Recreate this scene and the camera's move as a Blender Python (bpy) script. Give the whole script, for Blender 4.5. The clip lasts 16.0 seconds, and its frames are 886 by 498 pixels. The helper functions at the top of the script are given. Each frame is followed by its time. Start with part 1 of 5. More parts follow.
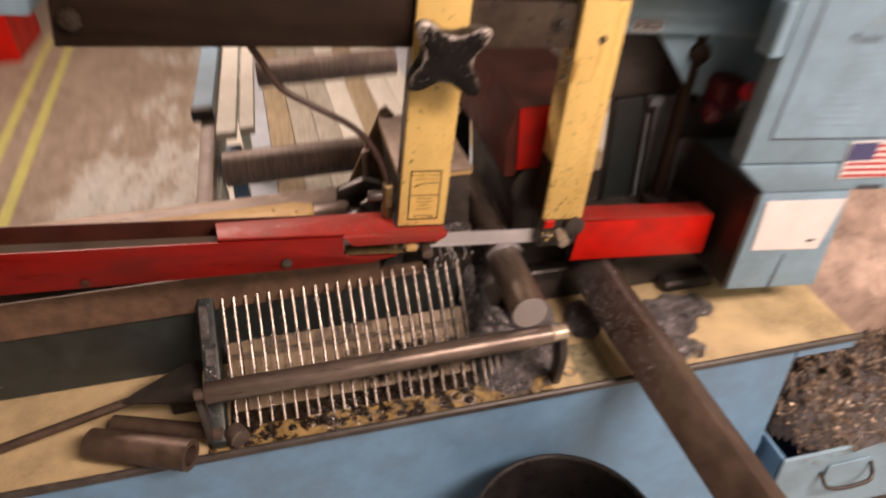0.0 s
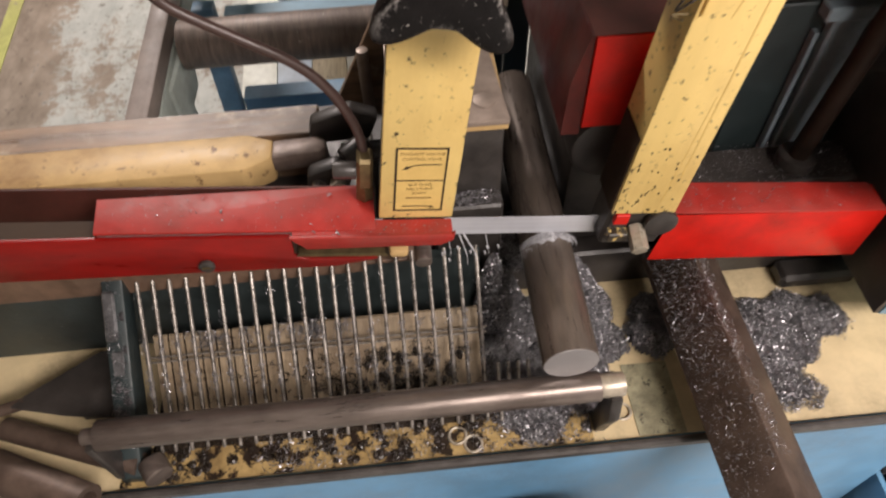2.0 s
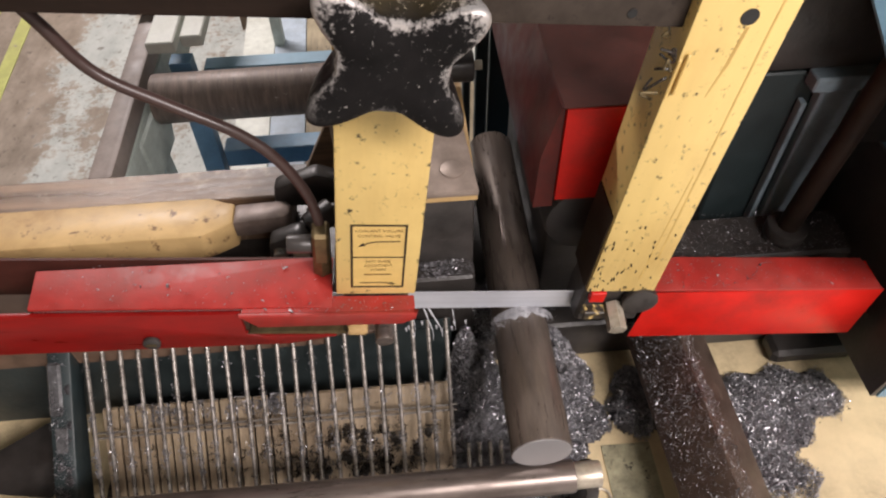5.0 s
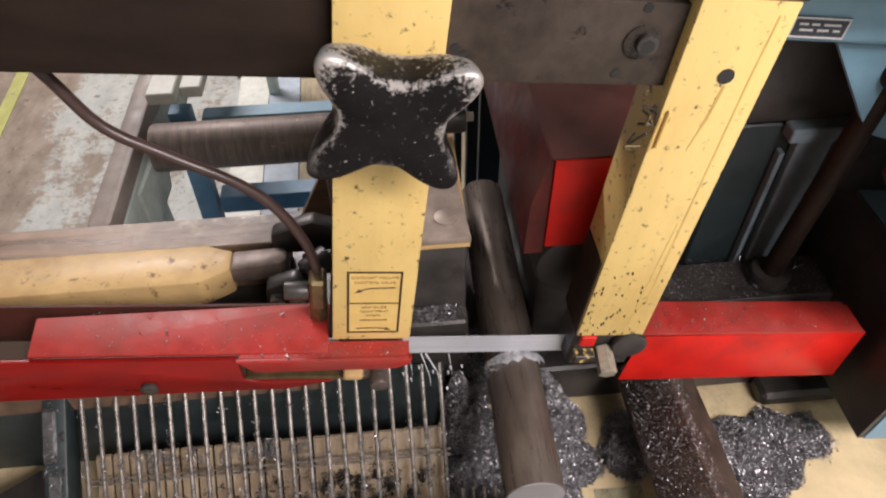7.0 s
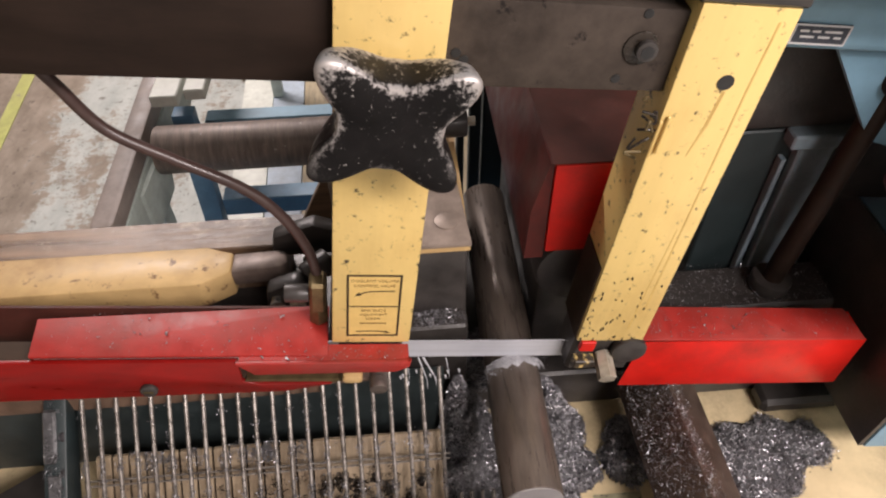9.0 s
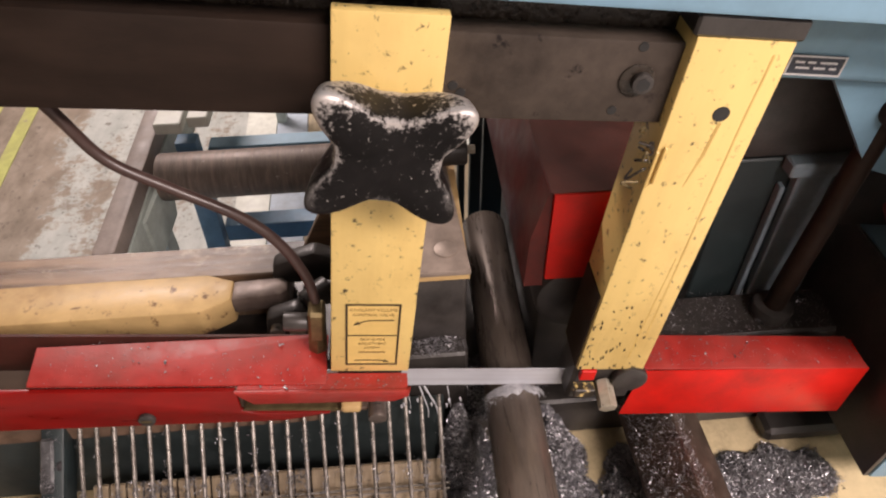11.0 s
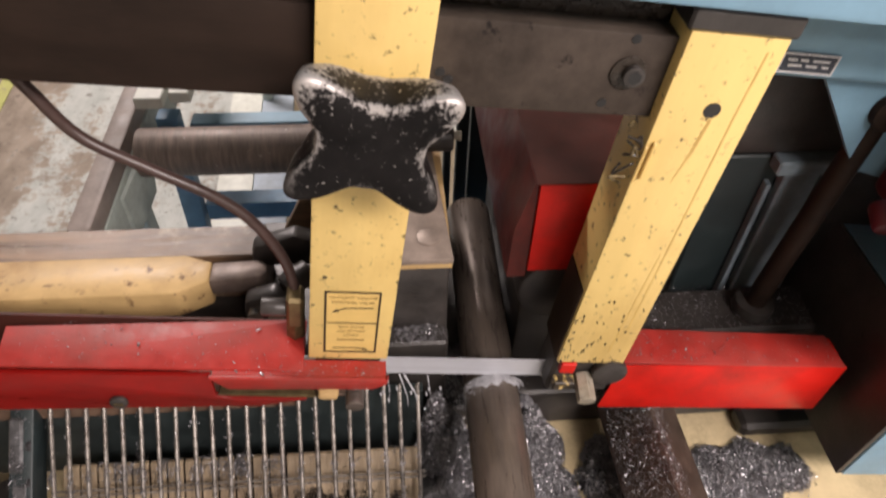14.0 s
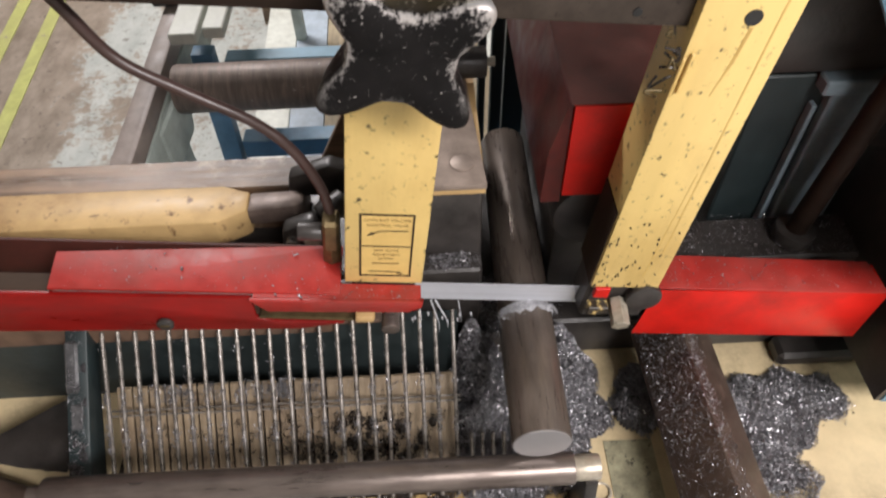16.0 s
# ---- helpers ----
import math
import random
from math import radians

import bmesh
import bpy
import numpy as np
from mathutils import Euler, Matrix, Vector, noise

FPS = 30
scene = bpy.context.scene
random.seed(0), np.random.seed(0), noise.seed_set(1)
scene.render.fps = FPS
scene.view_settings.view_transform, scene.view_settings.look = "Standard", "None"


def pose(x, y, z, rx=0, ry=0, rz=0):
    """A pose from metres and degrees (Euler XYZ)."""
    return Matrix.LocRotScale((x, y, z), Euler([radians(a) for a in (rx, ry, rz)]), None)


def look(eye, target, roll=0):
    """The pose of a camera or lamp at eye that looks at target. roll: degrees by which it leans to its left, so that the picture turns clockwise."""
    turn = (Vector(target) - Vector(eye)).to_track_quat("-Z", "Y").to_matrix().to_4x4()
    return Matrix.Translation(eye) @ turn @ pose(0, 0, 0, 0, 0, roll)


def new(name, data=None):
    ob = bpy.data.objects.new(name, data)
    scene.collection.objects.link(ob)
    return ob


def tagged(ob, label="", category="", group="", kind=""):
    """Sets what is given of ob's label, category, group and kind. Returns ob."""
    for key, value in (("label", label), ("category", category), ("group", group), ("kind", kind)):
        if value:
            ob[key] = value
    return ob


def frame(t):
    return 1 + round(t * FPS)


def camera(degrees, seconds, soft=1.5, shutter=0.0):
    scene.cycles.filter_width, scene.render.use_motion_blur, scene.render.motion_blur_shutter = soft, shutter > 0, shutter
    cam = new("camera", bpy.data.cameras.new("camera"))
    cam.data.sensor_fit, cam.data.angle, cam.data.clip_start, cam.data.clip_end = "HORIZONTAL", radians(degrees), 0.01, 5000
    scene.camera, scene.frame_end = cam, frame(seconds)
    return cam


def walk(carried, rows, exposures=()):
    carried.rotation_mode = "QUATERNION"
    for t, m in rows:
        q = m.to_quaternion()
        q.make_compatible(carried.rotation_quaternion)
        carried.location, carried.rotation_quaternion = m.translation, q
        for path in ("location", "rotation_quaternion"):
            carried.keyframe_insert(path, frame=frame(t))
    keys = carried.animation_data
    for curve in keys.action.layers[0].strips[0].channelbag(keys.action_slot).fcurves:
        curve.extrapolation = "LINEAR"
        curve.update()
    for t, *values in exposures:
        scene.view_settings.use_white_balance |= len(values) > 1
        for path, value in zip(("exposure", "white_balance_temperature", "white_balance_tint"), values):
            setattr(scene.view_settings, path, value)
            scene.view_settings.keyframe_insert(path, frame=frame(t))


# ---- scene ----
cam = camera(65.7, 16.0, soft=2.1, shutter=0.9)
PATH = [
    (0, (-0.195, -0.895, 1.592), (0.288, 0.683, 0.462), 6.9),
    (0.5, (-0.217, -0.663, 1.591), (0.316, 0.796, 0.331), 8.2),
    (1, (-0.117, -0.57, 1.56), (0.447, 0.751, 0.168), 12.7),
    (1.5, (-0.024, -0.505, 1.566), (0.343, 0.787, 0.084), 10.0),
    (2, (-0.026, -0.447, 1.537), (0.232, 0.749, -0.045), 8.4),
    (2.5, (-0.022, -0.427, 1.529), (0.228, 0.74, -0.076), 8.9),
    (3, (-0.01, -0.416, 1.521), (0.184, 0.754, -0.089), 7.6),
    (3.5, (0.005, -0.397, 1.515), (0.208, 0.763, -0.101), 7.6),
    (4, (0.017, -0.393, 1.519), (0.225, 0.806, -0.069), 7.7),
    (4.2, (0.021, -0.393, 1.522), (0.24, 0.833, -0.043), 7.5),
    (6.3, (0.019, -0.398, 1.543), (0.29, 0.93, 0.072), 8.8),
    (6.5, (0.016, -0.403, 1.544), (0.282, 0.943, 0.089), 8.3),
    (7, (0.015, -0.403, 1.547), (0.288, 0.97, 0.118), 8.3),
    (7.5, (0.016, -0.403, 1.549), (0.269, 0.986, 0.133), 8.0),
    (8, (0.016, -0.399, 1.547), (0.266, 0.98, 0.12), 8.2),
    (8.5, (0.017, -0.399, 1.548), (0.277, 0.982, 0.125), 8.3),
    (9, (0.018, -0.404, 1.548), (0.281, 0.977, 0.127), 8.4),
    (9.2, (0.018, -0.406, 1.549), (0.279, 0.972, 0.123), 8.3),
    (11.3, (0.024, -0.398, 1.553), (0.275, 1.035, 0.18), 7.8),
    (11.5, (0.025, -0.396, 1.552), (0.284, 1.03, 0.173), 8.1),
    (12, (0.019, -0.398, 1.554), (0.243, 1.034, 0.176), 7.7),
    (12.5, (0.023, -0.405, 1.556), (0.192, 1.016, 0.159), 5.7),
    (13, (0.028, -0.407, 1.561), (0.156, 1.004, 0.15), 5.3),
    (13.5, (0.026, -0.397, 1.556), (0.229, 1.021, 0.161), 7.4),
    (14, (0.025, -0.39, 1.55), (0.323, 1.001, 0.143), 11.0),
    (14.5, (0.026, -0.401, 1.544), (0.285, 0.865, 0.017), 11.6),
    (15, (0.028, -0.403, 1.529), (0.269, 0.842, -0.017), 10.5),
    (15.5, (0.027, -0.409, 1.53), (0.238, 0.84, -0.018), 9.1),
    (16, (0.028, -0.408, 1.538), (0.226, 0.874, 0.016), 8.2),
]
TILTED = Matrix.Translation((0, 0, 1)) @ pose(0, 0, 0, 0, 6.4, 0) @ Matrix.Translation((0, 0, -1))
SWING = [
    (0.2, (-0.134, -0.773, 1.623), (0.211, 0.711, 0.328), -0.1),
    (0.4, (-0.137, -0.699, 1.619), (0.194, 0.772, 0.306), -1.3),
    (0.6, (-0.140, -0.637, 1.620), (0.271, 0.777, 0.274), 1.6),
    (0.8, (-0.121, -0.596, 1.587), (0.373, 0.757, 0.199), 5.2),
]
walk(cam, sorted([(t, TILTED @ look(eye, target, roll)) for t, eye, target, roll in PATH] + [(t, look(eye, target, roll)) for t, eye, target, roll in SWING], key=lambda row: row[0]),
     exposures=((0.0, -0.32, 8900, 36), (0.5, -0.14, 8300, 28), (1.0, -0.22, 7500, 22), (2.0, -0.12, 7000, 19), (6.5, -0.04, 6600, 19), (9.0, -0.04, 6800, 21), (11.5, -0.04, 7200, 26), (13.5, -0.04, 7200, 25), (14.5, -0.02, 6600, 17), (16.0, -0.02, 6450, 15)))

# ---- world and light ----
world = bpy.data.worlds.new("world")
scene.world = world
world.use_nodes = True
wbg = world.node_tree.nodes["Background"]
wbg.inputs[0].default_value = (0.9, 0.95, 1.0, 1)
wbg.inputs[1].default_value = 0.15


def area_lamp(name, loc, sx, sy, watts, color):
    data = bpy.data.lights.new(name, "AREA")
    data.shape, data.size, data.size_y, data.energy, data.color = "RECTANGLE", sx, sy, watts, color
    ob = new(name, data)
    ob.matrix_world = pose(*loc)
    return ob


# First is the main overhead light; rear and front ones are added unseen fills.
for where, wide, deep, watts in (((1.65, -1.75, 2.95), 2.0, 0.7, 190), ((-1.0, 2.4, 2.95), 1.2, 0.3, 112), ((1.0, -2.8, 2.95), 1.2, 0.3, 30)):
    area_lamp("key_fill_light", where, wide, deep, watts, (1.0, 0.965, 0.925))

# ---- materials ----


def nodes_of(m):
    m.use_nodes = True
    nt = m.node_tree
    return nt, nt.nodes, nt.links, nt.nodes["Principled BSDF"]


def noise_node(nt, co, scale, detail=4.0, rough=0.55, stretch=None):
    n = nt.nodes.new("ShaderNodeTexNoise")
    n.inputs["Scale"].default_value, n.inputs["Detail"].default_value, n.inputs["Roughness"].default_value = scale, detail, rough
    if stretch:
        mp = nt.nodes.new("ShaderNodeMapping")
        mp.inputs["Scale"].default_value = stretch
        nt.links.new(co, mp.inputs[0])
        co = mp.outputs[0]
    nt.links.new(co, n.inputs["Vector"])
    return n.outputs["Fac"]


def ramp(nt, fac, lo, hi, a=0.0, b=1.0):
    r = nt.nodes.new("ShaderNodeMapRange")
    r.inputs[1].default_value, r.inputs[2].default_value, r.inputs[3].default_value, r.inputs[4].default_value = lo, hi, a, b
    nt.links.new(fac, r.inputs[0])
    return r.outputs[0]


def mixc(nt, fac, a, b):
    m = nt.nodes.new("ShaderNodeMix")
    m.data_type = "RGBA"
    for sock, v in ((m.inputs[0], fac), (m.inputs[6], a), (m.inputs[7], b)):
        if hasattr(v, "links"):
            nt.links.new(v, sock)
        elif isinstance(v, (int, float)):
            sock.default_value = v
        else:
            sock.default_value = (*v, 1)
    return m.outputs[2]


def mult(nt, a, b, op="MULTIPLY"):
    m = nt.nodes.new("ShaderNodeMath")
    m.operation = op
    for sock, v in ((m.inputs[0], a), (m.inputs[1], b)):
        if hasattr(v, "links"):
            nt.links.new(v, sock)
        else:
            sock.default_value = v
    return m.outputs[0]


def surface(name, base, rough=0.5, metal=0.0, dirt=(0.05, 0.035, 0.025), dirt_amount=0.5, dirt_scale=9.0, chip=None, chip_at=0.68, chip_scale=60.0,
            edge=None, edge_at=0.53, grain=220.0, bump=0.15, stretch=None, vary=0.25, spec=0.5, chip_rough=0.45, chip_metal=0.0, island=False, chip_soft=0.025, patches=False, edge_above=None, rag_lo=-0.06, rag_hi=0.06):
    """A worn surface: base colour, broad dirt, chipped spots, worn edges, fine grain and relief."""
    m = bpy.data.materials.new(name)
    nt, nn, ln, bsdf = nodes_of(m)
    co = nn.new("ShaderNodeTexCoord").outputs["Object"]
    fine = noise_node(nt, co, grain, 3, 0.6, stretch)
    mid = noise_node(nt, co, dirt_scale * 3.3, 5, 0.65, stretch)
    broad = noise_node(nt, co, dirt_scale, 6, 0.62)
    dark = tuple(c * (1 - vary) for c in base)
    light = tuple(min(1, c * (1 + vary * 0.6)) for c in base)
    col = mixc(nt, ramp(nt, mid, 0.35, 0.65), dark, light)
    if island:
        geo = nn.new("ShaderNodeNewGeometry")
        col = mixc(nt, ramp(nt, geo.outputs["Random Per Island"], 0, 1, 0, 0.8), col, tuple(c * 0.35 for c in base))
    d = mult(nt, ramp(nt, broad, 0.45, 0.72), dirt_amount)
    d = mult(nt, d, ramp(nt, fine, 0.3, 0.6, 0.55, 1.0))
    col = mixc(nt, d, col, dirt)
    rgh = mult(nt, ramp(nt, mid, 0.3, 0.7, -0.1, 0.12), rough, "ADD")
    rgh = mult(nt, rgh, mult(nt, d, 0.15), "ADD")
    met = None
    if chip is not None:
        spots = noise_node(nt, co, chip_scale, 5, 0.7)
        mask = ramp(nt, spots, chip_at, chip_at + chip_soft)
        if patches:
            mask = mult(nt, mask, ramp(nt, noise_node(nt, co, 4.5, 3, 0.5), 0.42, 0.56, 0.08, 1.0))
        if edge:
            geo = nn.new("ShaderNodeNewGeometry")
            rag = mult(nt, geo.outputs["Pointiness"], ramp(nt, spots, 0.2, 0.8, rag_lo, rag_hi), "ADD")
            worn = ramp(nt, rag, edge_at, edge_at + 0.02)
            if edge_above:
                sep = nn.new("ShaderNodeSeparateXYZ")
                ln.new(co, sep.inputs[0])
                worn = mult(nt, worn, ramp(nt, sep.outputs[2], edge_above - 0.035, edge_above + 0.02, 0.0, 1.0))
            mask = mult(nt, mask, worn, "MAXIMUM")
        col = mixc(nt, mask, col, chip)
        met = mask
    ln.new(col, bsdf.inputs["Base Color"])
    ln.new(rgh, bsdf.inputs["Roughness"])
    bsdf.inputs["Metallic"].default_value = metal
    if met is not None and chip_metal:
        ln.new(mult(nt, met, chip_metal), bsdf.inputs["Metallic"])
    bsdf.inputs["Specular IOR Level"].default_value = spec
    bp = nn.new("ShaderNodeBump")
    bp.inputs["Strength"].default_value, bp.inputs["Distance"].default_value = bump, 0.001
    ln.new(mult(nt, fine, mult(nt, mid, 1.5), "ADD"), bp.inputs["Height"])
    ln.new(bp.outputs[0], bsdf.inputs["Normal"])
    return m


M = {}
M["yellow"] = surface("yellow_paint", (0.74, 0.54, 0.20), 0.38, dirt=(0.40, 0.24, 0.07), dirt_amount=0.55, dirt_scale=5, chip=(0.03, 0.022, 0.015), chip_at=0.69,
                      chip_scale=110, patches=True, edge=True, edge_at=0.585, rag_lo=-0.07, rag_hi=0.06, vary=0.05, grain=90, bump=0.04, stretch=(2.2, 2.2, 0.3))
# Left guard's dirty red, darkened so the lip's shadow sits in the colour.
M["guard_red"] = surface("shaded_red_guard_paint", (0.235, 0.007, 0.005), 0.34, spec=0.3, dirt=(0.10, 0.012, 0.010), dirt_amount=0.9, dirt_scale=6, chip=(0.12, 0.05, 0.04), chip_at=0.72, chip_scale=70, vary=0.22, stretch=(0.6, 1, 2.5), bump=0.1)
M["clip_steel"] = surface("grimy_clip_steel", (0.13, 0.13, 0.135), 0.35, metal=0.4, dirt=(0.03, 0.028, 0.026), dirt_amount=0.9, dirt_scale=30, vary=0.4, bump=0.6)
M["red"] = surface("red_paint", (0.56, 0.015, 0.009), 0.36, spec=0.2, dirt=(0.13, 0.02, 0.015), dirt_amount=0.75, dirt_scale=8, chip=(0.22, 0.16, 0.13), chip_at=0.76, chip_scale=150,
                   vary=0.14, bump=0.08)
# Red darkened for shade, above all the saw head's shadow on the jaw.
M["dark_red"] = surface("shade_dark_red_paint", (0.075, 0.020, 0.014), 0.5, spec=0.3, dirt=(0.035, 0.014, 0.010), dirt_amount=0.9, dirt_scale=6, vary=0.3)
M["jaw_side"] = surface("shaded_jaw_side_red", (0.085, 0.014, 0.011), 0.42, spec=0.3, dirt=(0.016, 0.009, 0.008), dirt_amount=1.0, dirt_scale=9, vary=0.3)
# Dust on the guard tops, plus a pinkish reflected sheen mixed into the colour.
M["dusty_sheen_red"] = surface("dusty_sheen_red_paint", (0.35, 0.024, 0.018), 0.46, spec=0.5, dirt=(0.20, 0.05, 0.04), dirt_amount=0.8, dirt_scale=12, chip=(0.24, 0.16, 0.13), chip_at=0.70, chip_scale=120, chip_soft=0.06, vary=0.2, bump=0.15)
M["blue"] = surface("blue_paint", (0.125, 0.31, 0.50), 0.42, dirt=(0.10, 0.11, 0.12), dirt_amount=0.45, dirt_scale=5, chip=(0.05, 0.05, 0.05), chip_at=0.74, chip_scale=40, vary=0.12, bump=0.08)
M["pale_blue"] = surface("sky_blue_paint", (0.20, 0.37, 0.49), 0.42, dirt=(0.10, 0.15, 0.18), dirt_amount=0.5, dirt_scale=5, vary=0.12, bump=0.07)
M["teal"] = surface("dark_teal_paint", (0.022, 0.034, 0.036), 0.42, dirt=(0.015, 0.018, 0.018), dirt_amount=0.75, dirt_scale=7, chip=(0.12, 0.13, 0.13), chip_at=0.72, chip_scale=45, vary=0.25)
M["wall_teal"] = surface("grey_teal_casting_paint", (0.030, 0.041, 0.042), 0.4, dirt=(0.018, 0.022, 0.022), dirt_amount=0.8, dirt_scale=9, chip=(0.15, 0.16, 0.16), chip_at=0.68, chip_scale=70, vary=0.3, bump=0.3)
M["rust_strip"] = surface("rusty_brown_flange", (0.15, 0.092, 0.062), 0.5, dirt=(0.06, 0.04, 0.03), dirt_amount=0.8, dirt_scale=14, chip=(0.30, 0.27, 0.25), chip_at=0.70, chip_scale=80, vary=0.3, bump=0.3)
M["rail_teal"] = surface("grey_teal_paint", (0.20, 0.26, 0.30), 0.38, dirt=(0.03, 0.04, 0.04), dirt_amount=0.7, dirt_scale=8, vary=0.2)
M["black"] = surface("black_greasy_iron", (0.042, 0.037, 0.034), 0.36, dirt=(0.008, 0.007, 0.006), dirt_amount=0.6, dirt_scale=10, vary=0.35, bump=0.3)
M["cream"] = surface("cream_deck_paint", (0.62, 0.50, 0.30), 0.4, dirt=(0.20, 0.16, 0.10), dirt_amount=0.85, dirt_scale=7, chip=(0.05, 0.035, 0.02), chip_at=0.70, chip_scale=38, vary=0.12, bump=0.12)
M["grime_green"] = surface("grey_green_deck_grime", (0.34, 0.32, 0.21), 0.45, dirt=(0.10, 0.095, 0.065), dirt_amount=0.9, dirt_scale=22, chip=(0.06, 0.055, 0.04), chip_at=0.58, chip_scale=90, chip_soft=0.06, vary=0.3)
M["grime_lip"] = surface("grimy_tray_lip", (0.060, 0.054, 0.050), 0.4, dirt=(0.02, 0.018, 0.016), dirt_amount=0.7, dirt_scale=14, chip=(0.3, 0.3, 0.3), chip_at=0.72, chip_scale=120, vary=0.35)
M["brown_steel"] = surface("brown_beam_steel", (0.050, 0.032, 0.022), 0.6, spec=0.12, dirt=(0.020, 0.014, 0.011), dirt_amount=0.85, dirt_scale=5, chip=(0.02, 0.016, 0.015), chip_at=0.74, chip_scale=50,
                           vary=0.2, stretch=(0.5, 1, 2), bump=0.12)
M["beam_dark"] = surface("dark_brown_beam", (0.024, 0.015, 0.011), 0.55, spec=0.15, dirt=(0.012, 0.008, 0.006), dirt_amount=0.8, dirt_scale=6, vary=0.3, stretch=(0.4, 1, 2), bump=0.1)
M["beam_grey"] = surface("mottled_grey_beam", (0.060, 0.047, 0.038), 0.55, spec=0.15, dirt=(0.015, 0.011, 0.009), dirt_amount=0.9, dirt_scale=11, chip=(0.014, 0.011, 0.010), chip_at=0.62, chip_scale=60, chip_soft=0.08, vary=0.3, bump=0.15)
M["rust"] = surface("rusty_bar_steel", (0.115, 0.080, 0.062), 0.46, metal=0.35, dirt=(0.035, 0.022, 0.018), dirt_amount=0.7, dirt_scale=11, chip=(0.30, 0.25, 0.22), chip_at=0.74, chip_scale=130, vary=0.3, bump=0.25)
M["bar"] = surface("mill_scale_bar", (0.135, 0.107, 0.088), 0.30, metal=0.4, dirt=(0.06, 0.05, 0.045), dirt_amount=0.6, dirt_scale=12, chip=(0.40, 0.37, 0.34), chip_at=0.74, chip_scale=120, vary=0.25,
                   stretch=(3, 0.4, 3), bump=0.12)
M["roller"] = surface("worn_roller_steel", (0.20, 0.165, 0.145), 0.33, metal=0.6, dirt=(0.07, 0.052, 0.045), dirt_amount=0.75, dirt_scale=9, chip=(0.45, 0.42, 0.40), chip_at=0.75, chip_scale=160, vary=0.28,
                      stretch=(0.4, 3, 3), bump=0.1)
M["old_roller"] = surface("rust_streaked_roller", (0.22, 0.175, 0.15), 0.5, metal=0.2, dirt=(0.09, 0.065, 0.055), dirt_amount=0.8, dirt_scale=12, chip=(0.42, 0.40, 0.37), chip_at=0.66, chip_scale=90, vary=0.35, stretch=(4, 0.6, 0.6), bump=0.1)
M["rod"] = surface("wet_rod_steel", (0.29, 0.265, 0.24), 0.27, metal=0.6, dirt=(0.07, 0.05, 0.04), dirt_amount=0.7, dirt_scale=26, vary=0.35, bump=0.2)
M["blade"] = surface("saw_blade_steel", (0.62, 0.64, 0.69), 0.4, metal=0.4, dirt=(0.42, 0.43, 0.47), dirt_amount=0.4, dirt_scale=16, vary=0.1, stretch=(0.05, 1, 4), bump=0.05)
M["cut_face"] = surface("sawn_bar_face", (0.38, 0.37, 0.375), 0.42, metal=0.55, dirt=(0.36, 0.35, 0.36), dirt_amount=0.4, dirt_scale=20, vary=0.08, stretch=(1, 1, 6), bump=0.12)
M["swarf"] = surface("steel_chips", (0.42, 0.415, 0.44), 0.33, metal=0.75, dirt=(0.10, 0.09, 0.09), dirt_amount=0.5, dirt_scale=18, vary=0.3, island=True)
M["swarf_bed"] = surface("packed_wet_swarf", (0.055, 0.052, 0.056), 0.45, metal=0.3, dirt=(0.02, 0.018, 0.018), dirt_amount=0.8, dirt_scale=40, vary=0.5, bump=1.0)
M["sludge"] = surface("black_oily_sludge", (0.030, 0.022, 0.016), 0.25, dirt=(0.01, 0.008, 0.006), dirt_amount=0.6, dirt_scale=30, vary=0.4, bump=0.8)
M["knob"] = surface("chipped_black_enamel", (0.010, 0.009, 0.009), 0.45, dirt=(0.02, 0.018, 0.017), dirt_amount=0.4, dirt_scale=14, chip=(0.52, 0.49, 0.47), chip_at=0.645, chip_scale=260, spec=0.1,
                    edge=True, edge_at=0.512, edge_above=0.285, rag_lo=-0.035, rag_hi=0.03, vary=0.3, chip_rough=0.35, chip_metal=0.7)
M["hose"] = surface("brown_rubber_hose", (0.062, 0.036, 0.031), 0.36, dirt=(0.03, 0.018, 0.016), dirt_amount=0.4, vary=0.2, bump=0.05)
M["brass"] = surface("grimy_brass_fitting", (0.20, 0.15, 0.075), 0.38, metal=0.7, dirt=(0.04, 0.03, 0.02), dirt_amount=0.8, dirt_scale=25, vary=0.3)
M["wood"] = surface("oily_wood_plank", (0.23, 0.15, 0.095), 0.32, dirt=(0.05, 0.030, 0.020), dirt_amount=1.0, dirt_scale=5, chip=(0.40, 0.33, 0.24), chip_at=0.57, chip_scale=16, chip_soft=0.12, vary=0.5, stretch=(0.25, 4, 4), bump=0.4)
M["handle"] = surface("stained_yellow_lever_paint", (0.56, 0.38, 0.17), 0.45, dirt=(0.24, 0.125, 0.05), dirt_amount=0.8, dirt_scale=9, chip=(0.17, 0.09, 0.04), chip_at=0.60, chip_scale=55, chip_soft=0.07, vary=0.12, grain=120, stretch=(0.8, 1.2, 1.2))
M["plate"] = surface("oily_plate_steel", (0.30, 0.24, 0.20), 0.42, metal=0.35, dirt=(0.13, 0.10, 0.08), dirt_amount=0.6, dirt_scale=14, vary=0.2)

